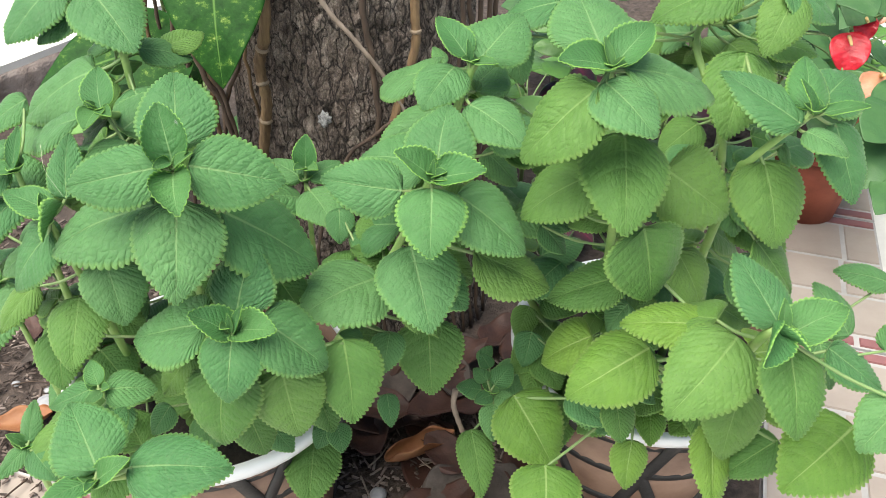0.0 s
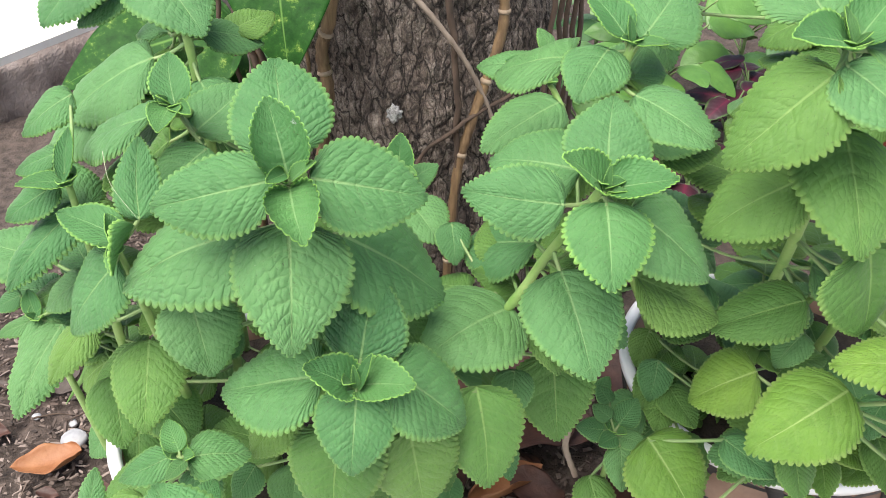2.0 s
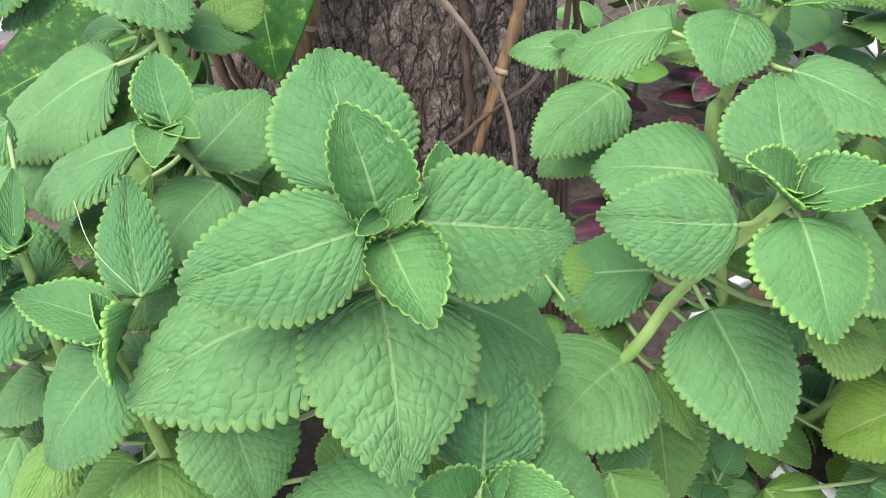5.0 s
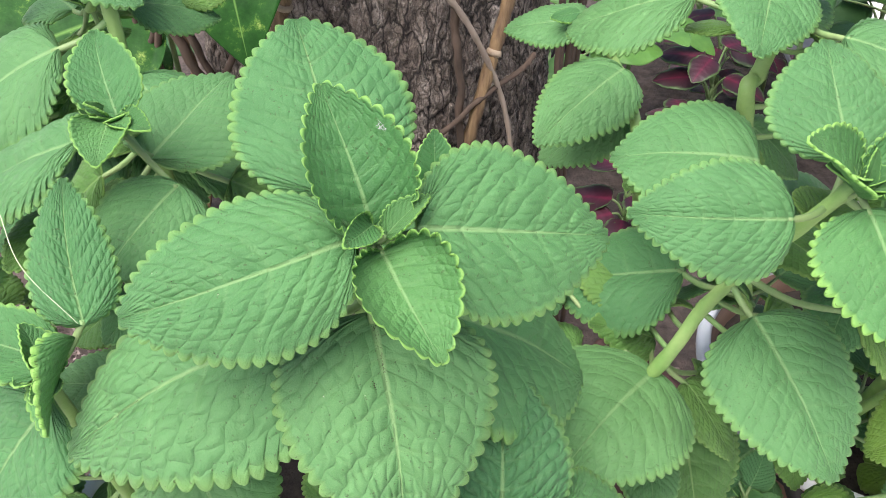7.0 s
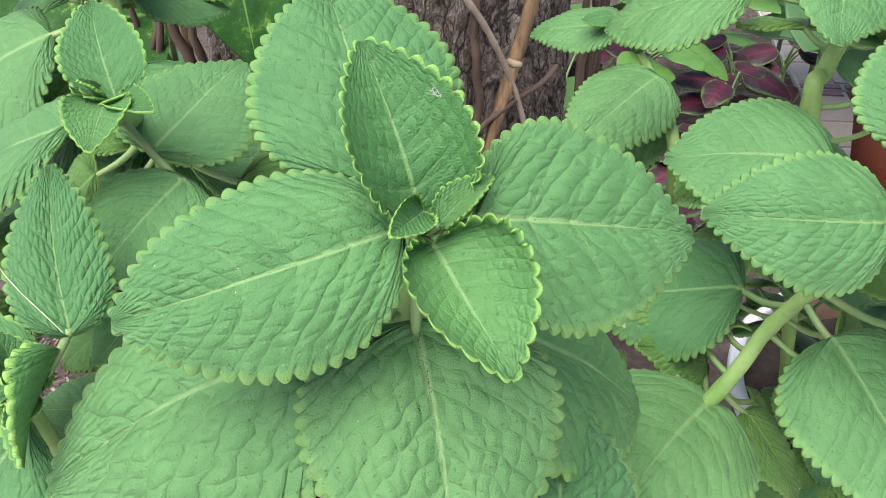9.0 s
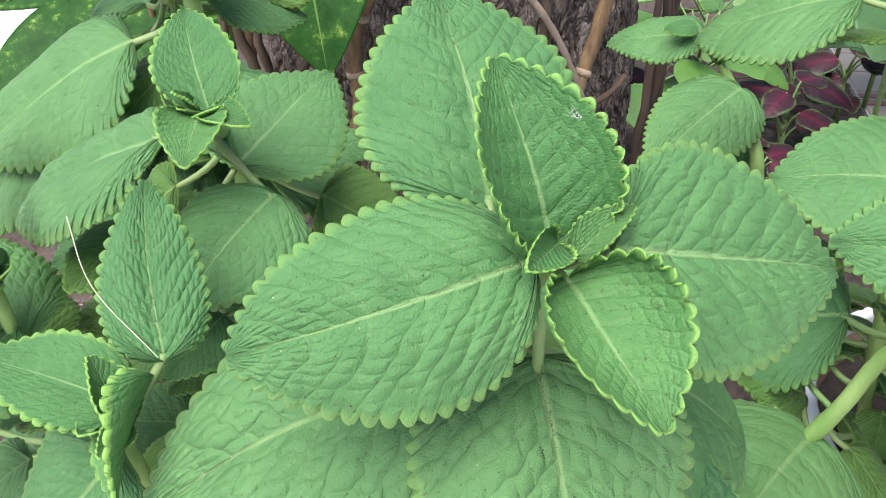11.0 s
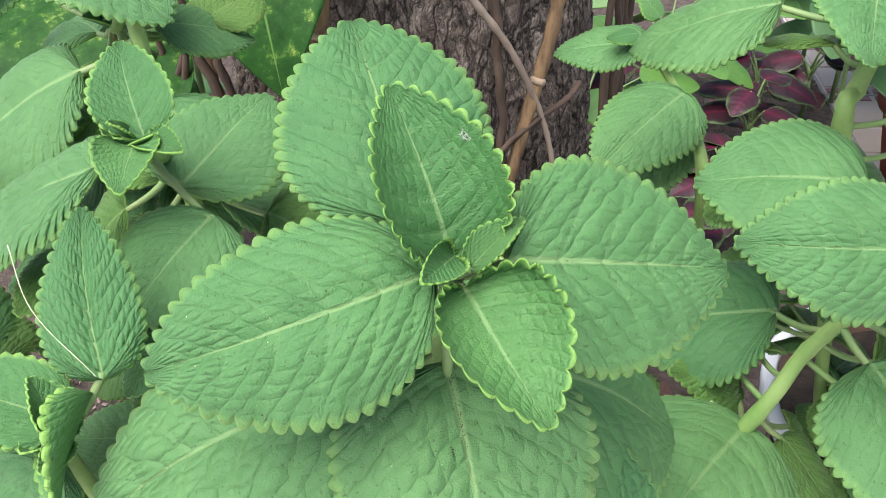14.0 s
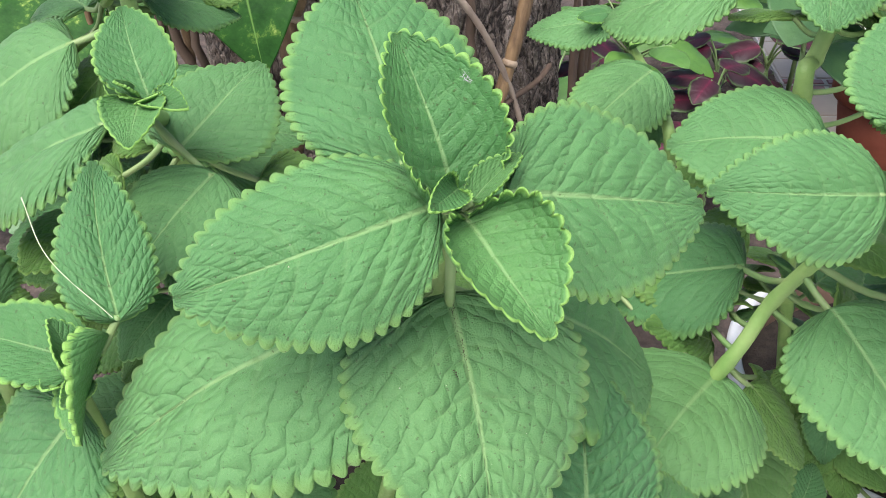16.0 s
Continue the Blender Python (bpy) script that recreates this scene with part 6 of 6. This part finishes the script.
def anthurium():
    root = (0.70, 1.40, 0.16)
    ob = thing("flower_pot", (0.70, 1.40, 0.0), "plain red-brown terracotta pot standing on the tiles", "pot")
    part("pot_body", lathe([(0.0, 0.0), (0.062, 0.0), (0.088, 0.150), (0.080, 0.150), (0.058, 0.012), (0.0, 0.012)]), CLAY, ob)
    part("rim", lathe([(0.080, 0.140), (0.094, 0.140), (0.097, 0.146), (0.097, 0.170), (0.093, 0.174), (0.082, 0.174), (0.080, 0.140)]), CLAY, ob)
    part("potting_soil", lathe([(0.0, 0.155), (0.085, 0.150)]), POT_SOIL, ob)
    r = random.Random(8)
    ls = []
    for k in range(11):
        a0 = k * 2.4
        out = r.uniform(0.05, 0.15)
        h = r.uniform(0.24, 0.36)
        b0 = (0.70 + out * math.cos(a0), 1.40 + out * math.sin(a0), h)
        ln = r.uniform(0.08, 0.12)
        ls.append((b0, (b0[0] + ln * math.cos(a0), b0[1] + ln * math.sin(a0) - 0.01, h - 0.04), 0.72, (0, -0.4, 1)))
    ls += [((0.6159, 1.2230, 0.3602), (0.6258, 1.1399, 0.3286), 0.8, (0, -0.6, 1)), ((0.6394, 1.1055, 0.3318), (0.5907, 1.0147, 0.2719), 0.7, (0, -0.6, 1)), ((0.6845, 1.1640, 0.3630), (0.6330, 1.0712, 0.3177), 0.7, (0, -0.6, 1)), ((0.5764, 1.3406, 0.4584), (0.6352, 1.3093, 0.3788), 0.7, (0, -0.6, 1)), ((0.4733, 1.2387, 0.4174), (0.3913, 1.1595, 0.4089), 0.9, (0, -0.6, 1)), ((0.5418, 1.2555, 0.4066), (0.4901, 1.3246, 0.4181), 0.8, (0, -0.6, 1)), ((0.5503, 1.1543, 0.3492), (0.5548, 1.2430, 0.3888), 0.7, (0, -0.6, 1)), ((0.6142, 1.3031, 0.4745), (0.6409, 1.2217, 0.4454), 0.85, (0, -0.7, 0.8)), ((0.7150, 1.3925, 0.4279), (0.6535, 1.3213, 0.3960), 0.80, (0, -0.7, 0.8)), ((0.4947, 1.1505, 0.5181), (0.5156, 1.0946, 0.4906), 0.85, (0, -0.7, 0.8)), ((0.7032, 1.2756, 0.4352), (0.6595, 1.2956, 0.4638), 0.90, (0, -0.7, 0.8)), ((0.6410, 1.0989, 0.3573), (0.5757, 1.0266, 0.3411), 0.80, (0, -0.7, 0.8)), ((0.6491, 1.0481, 0.2847), (0.5912, 0.9690, 0.2589), 0.6, (0, -0.6, 1))]
    plant = leafy("anthurium", "anthurium with glossy green leaves and red blooms in a clay pot", "plant", root, ls, GLOSSY)
    for (b0, t0, wide, mat, lab) in (
            ((0.6335, 1.271, 0.403), (0.6335, 1.236, 0.352), 0.98, BLOOM, "glossy red bract"),
            ((0.6895, 1.345, 0.4035), (0.6895, 1.322, 0.3705), 0.95, BLOOM, "glossy red bract"),
            ((0.661, 1.192, 0.369), (0.641, 1.147, 0.339), 1.0, FADED, "faded peach bract"),
            ((0.715, 1.389, 0.423), (0.711, 1.341, 0.389), 1.2, FADED, "faded peach bract")):
        b0, t0 = Vector(b0), Vector(t0)
        size = (t0 - b0).length
        m = Matrix.Translation(-plant.location) @ leaf_frame(b0, t0, 0, Vector((-0.3, -0.8, 0.6)))
        br = part("bract", blade(size, wide, 36, 8, 1, 0.0, 0.08, 0.12, 0.010, 0.05, int(size * 9999), 0.36, 0.52, 0.0012), mat, plant, lab)
        br.matrix_local = m
        part("spadix", tube([Vector((0, 0.12 * size, 0.002)), Vector((0, 0.2 * size, 0.012)), Vector((0, 0.35 * size, 0.022)), Vector((0, 0.42 * size, 0.026))], 0.0035, 0.002, 8), SPADIX, br)
        inv = m.inverted()
        pts = smooth_path([Vector(root) - plant.location, (Vector(root) + b0) / 2 + Vector((0, -0.01, 0.02)) - plant.location, b0 - plant.location], 5)
        part("stalk", tube([inv @ q for q in pts], 0.0022, 0.0018, 6), PETIOLE, br)


anthurium()
leafy("broadleaf_plant", "plant with broad smooth dark green leaves", "plant", (0.50, 1.38, 0.0), [
    ((0.47, 1.36, 0.34), (0.40, 1.27, 0.30), 0.8, (0, -0.5, 1)), ((0.52, 1.40, 0.36), (0.56, 1.29, 0.33), 0.85, (0, -0.5, 1)),
    ((0.46, 1.42, 0.40), (0.36, 1.44, 0.42), 0.8, (0, -0.5, 1)), ((0.54, 1.40, 0.40), (0.64, 1.38, 0.40), 0.75, (0, -0.5, 1)),
    ((0.50, 1.44, 0.44), (0.50, 1.55, 0.45), 0.8, (0, -0.4, 1)),
    ((0.53, 1.37, 0.25), (0.60, 1.28, 0.20), 0.8, (0, -0.5, 1))], GLOSSY)

rnd = random.Random(33)
for cx, cy, h in ((0.16, 1.50, 0.30), (0.34, 1.62, 0.34), (0.27, 1.95, 0.36), (0.55, 1.80, 0.36), (0.05, 1.75, 0.32), (0.75, 1.75, 0.34), (-0.45, 1.45, 0.30), (-0.62, 1.62, 0.26), (0.94, 1.52, 0.30), (0.84, 1.66, 0.36), (1.08, 1.62, 0.34), (1.02, 1.85, 0.38), (0.80, 1.95, 0.38)):
    ls = []
    for q in range(12):
        a0 = q * 2.4 + cx * 9
        z0 = h * rnd.uniform(0.35, 1.0)
        r0 = rnd.uniform(0.02, 0.09)
        ln = rnd.uniform(0.07, 0.12)
        b0 = (cx + r0 * math.cos(a0), cy + r0 * math.sin(a0), z0)
        ls.append((b0, (b0[0] + ln * math.cos(a0), b0[1] + ln * math.sin(a0), z0 - rnd.uniform(0.0, 0.05)), rnd.uniform(0.6, 0.8), (0, -0.4, 1)))
    leafy("broadleaf_plant", "leafy plant with broad smooth green leaves", "plant", (cx, cy, 0.0), ls, (GLOSSY, FRESH)[int(cx * 100) % 3 == 1], group="plants behind the trunk")


def grass_blade(pts, width):
    """One narrow folded blade that rises from the soil along the points."""
    ob = thing("grass_blade", pts[0], "narrow bright green grass blade rising from the soil", "grass", "grass blades")
    path = smooth_path(local(ob, pts), 8)
    bm = bmesh.new()
    rings = []
    for i, q in enumerate(path):
        d = (path[min(i + 1, len(path) - 1)] - path[max(i - 1, 0)]).normalized()
        side = d.cross(Vector((0.2, -0.8, 0.6))).normalized()
        w = width * min(1.0, 0.5 + 2 * i / len(path)) * (1 - (i / (len(path) - 1)) ** 4 * 0.95)
        up = side.cross(d) * 0.25 * w
        rings.append([bm.verts.new(q + o) for o in (-side * w + up, -up * 0.3, side * w + up, -up * 0.3 - side.cross(d) * 0.0004)])
    for r0, r1 in zip(rings, rings[1:]):
        for k in range(4):
            bm.faces.new((r0[k], r0[(k + 1) % 4], r1[(k + 1) % 4], r1[k]))
    part("blade", bm, FRESH, ob)


grass_blade([(-0.385, 0.740, -0.005), (-0.385, 0.720, 0.200), (-0.405, 0.700, 0.315), (-0.4481, 0.7132, 0.2547), (-0.4915, 0.7453, 0.188)], 0.0036)
grass_blade([(-0.370, 0.750, -0.005), (-0.372, 0.730, 0.160), (-0.3975, 0.7075, 0.2564), (-0.430, 0.7237, 0.2042), (-0.4553, 0.748, 0.1472)], 0.0034)

# ---- tiled border of the bed ----
def border():
    ob = thing("pavement", (*plan(0.17, 0.34), -0.04), "tiled border with peach stone-pattern tiles and mauve strips", "pavement", kind="structure")
    o = ob.location
    local_rect = lambda u0, u1, v0, v1: [(x - o.x, y - o.y) for x, y in rect(u0, u1, v0, v1)]
    part("bed_slab", slab(local_rect(0.171, 0.372, 0.34, 3.0), 0.028, -0.01), JOINT, ob, smooth=False)
    part("bed_slab", slab(local_rect(-1.6, 0.169, 0.34, 0.539), 0.028, -0.01), JOINT, ob, smooth=False)
    r = random.Random(2)
    spans = [(0.171, 0.372, 0.34 + 0.40 * k, 0.74 + 0.40 * k, True) for k in range(6)] + [(0.169 - 0.40 * (k + 1), 0.169 - 0.40 * k, 0.34, 0.539, False) for k in range(4)]
    for u0, u1, v0, v1, tall in spans:
        g_ = 0.003
        u0, u1, v0, v1 = u0 + g_, u1 - g_, v0 + g_, v1 - g_
        tile = part("tile", slab(local_rect(u0, u1, v0, v1), 0.037, 0.028), GROUT, ob, smooth=False)
        w, h = u1 - u0, v1 - v0
        strips, long_ = [], h if tall else w
        # mauve bricks along both ends, peach stones between them
        cuts = [0.0, 0.075, 0.35, 0.62, 0.925, 1.0]
        for a0, a1 in zip(cuts, cuts[1:]):
            edge = a0 == 0.0 or a1 == 1.0
            m = 2 if edge else r.choice((1, 2, 2))
            c2 = [0.0] + sorted(r.uniform(0.3, 0.7) for _ in range(m - 1)) + [1.0]
            for b0, b1 in zip(c2, c2[1:]):
                strips.append((a0, a1, b0, b1, edge))
        for a0, a1, b0, b1, mauve in strips:
            k = 0.0045
            if tall:
                q = (u0 + w * b0 + k, u0 + w * b1 - k, v0 + h * a0 + k, v0 + h * a1 - k)
            else:
                q = (u0 + w * a0 + k, u0 + w * a1 - k, v0 + h * b0 + k, v0 + h * b1 - k)
            part("stone", slab(local_rect(*q), 0.0395, 0.034, 0.0012), TILE_MAUVE if mauve else TILE_PEACH, tile, smooth=False)
    return ob


border()


# ---- small bits caught on the leaves ----
def grains(ob, count, near_rib, mat, seed, size=0.00028, span=(0.05, 0.5)):
    """Tiny grains lying on a leaf's upper face."""
    r = random.Random(seed)
    half = len(ob.data.vertices) // 2
    tall = max(v.co.y for v in ob.data.vertices)
    spots = [v.co for v in ob.data.vertices[:half] if abs(v.co.x) < near_rib and span[0] < v.co.y / tall < span[1]]
    bm = bmesh.new()
    for _ in range(count):
        c = r.choice(spots) + Vector((r.uniform(-1, 1), r.uniform(-1, 1), 0)) * 0.0012
        k = size * r.uniform(0.6, 1.5)
        q = [bm.verts.new(c + Vector(d) * k) for d in ((1, 0, 0), (-0.5, 0.8, 0), (-0.5, -0.8, 0), (0, 0, 1), (0, 0, -0.6))]
        for t_ in ((0, 1, 3), (1, 2, 3), (2, 0, 3), (1, 0, 4), (2, 1, 4), (0, 2, 4)):
            bm.faces.new([q[i] for i in t_])
    return part("grains", bm, mat, ob)


def strand(label, pts, r, category="fibre", name="fibre"):
    ob = part(name, tube(smooth_path([Vector(q) - Vector(pts[0]) for q in pts], 8), r, r * 0.7, 5), STRAW)
    ob.location = pts[0]
    return tagged(ob, label, category)


grains(MARKED["d"], 130, 0.0028, DARK_GRAIN, 3, 0.00026, (0.02, 0.30))
grains(MARKED["l"], 45, 0.02, DARK_GRAIN, 4, 0.0002, (0.1, 0.9))
grains(MARKED["r"], 35, 0.02, DARK_GRAIN, 5, 0.0002, (0.1, 0.9))
grains(MARKED["l"], 8, 0.02, STRAW, 6, 0.0003, (0.1, 0.9))
grains(MARKED["d"], 8, 0.02, STRAW, 7, 0.0003, (0.1, 0.9))
strand("pale dry strand hanging across the leaves", [(-0.3260, 0.6068, 0.5582), (-0.3172, 0.5856, 0.5467), (-0.2980, 0.5649, 0.5349)], 0.00018)


def fluff(ob, near, along_f):
    """A small tuft of pale fibres stuck to a leaf."""
    half = len(ob.data.vertices) // 2
    tall = max(v.co.y for v in ob.data.vertices)
    spot = min((v.co for v in ob.data.vertices[:half]), key=lambda c: (c - Vector((near * tall, along_f * tall, c.z))).length).copy()
    r = random.Random(12)
    bm = bmesh.new()
    for _ in range(26):
        a0 = spot + Vector((r.gauss(0, 1), r.gauss(0, 1), 0)) * 0.0009
        d = Vector((r.gauss(0, 1), r.gauss(0, 1), abs(r.gauss(0, 0.6)))).normalized() * r.uniform(0.001, 0.003)
        side = d.cross(Vector((0, 0, 1))).normalized() * 0.00006
        q = [bm.verts.new(x) for x in (a0 - side, a0 + side, a0 + d * 0.6 + side, a0 + d * 0.6 - side, a0 + d)]
        bm.faces.new(q[:4])
        bm.faces.new((q[3], q[2], q[4]))
    return part("fluff", bm, STRAW_GREY, ob, "tuft of grey fluff")


fluff(MARKED["b"], 0.25, 0.62)
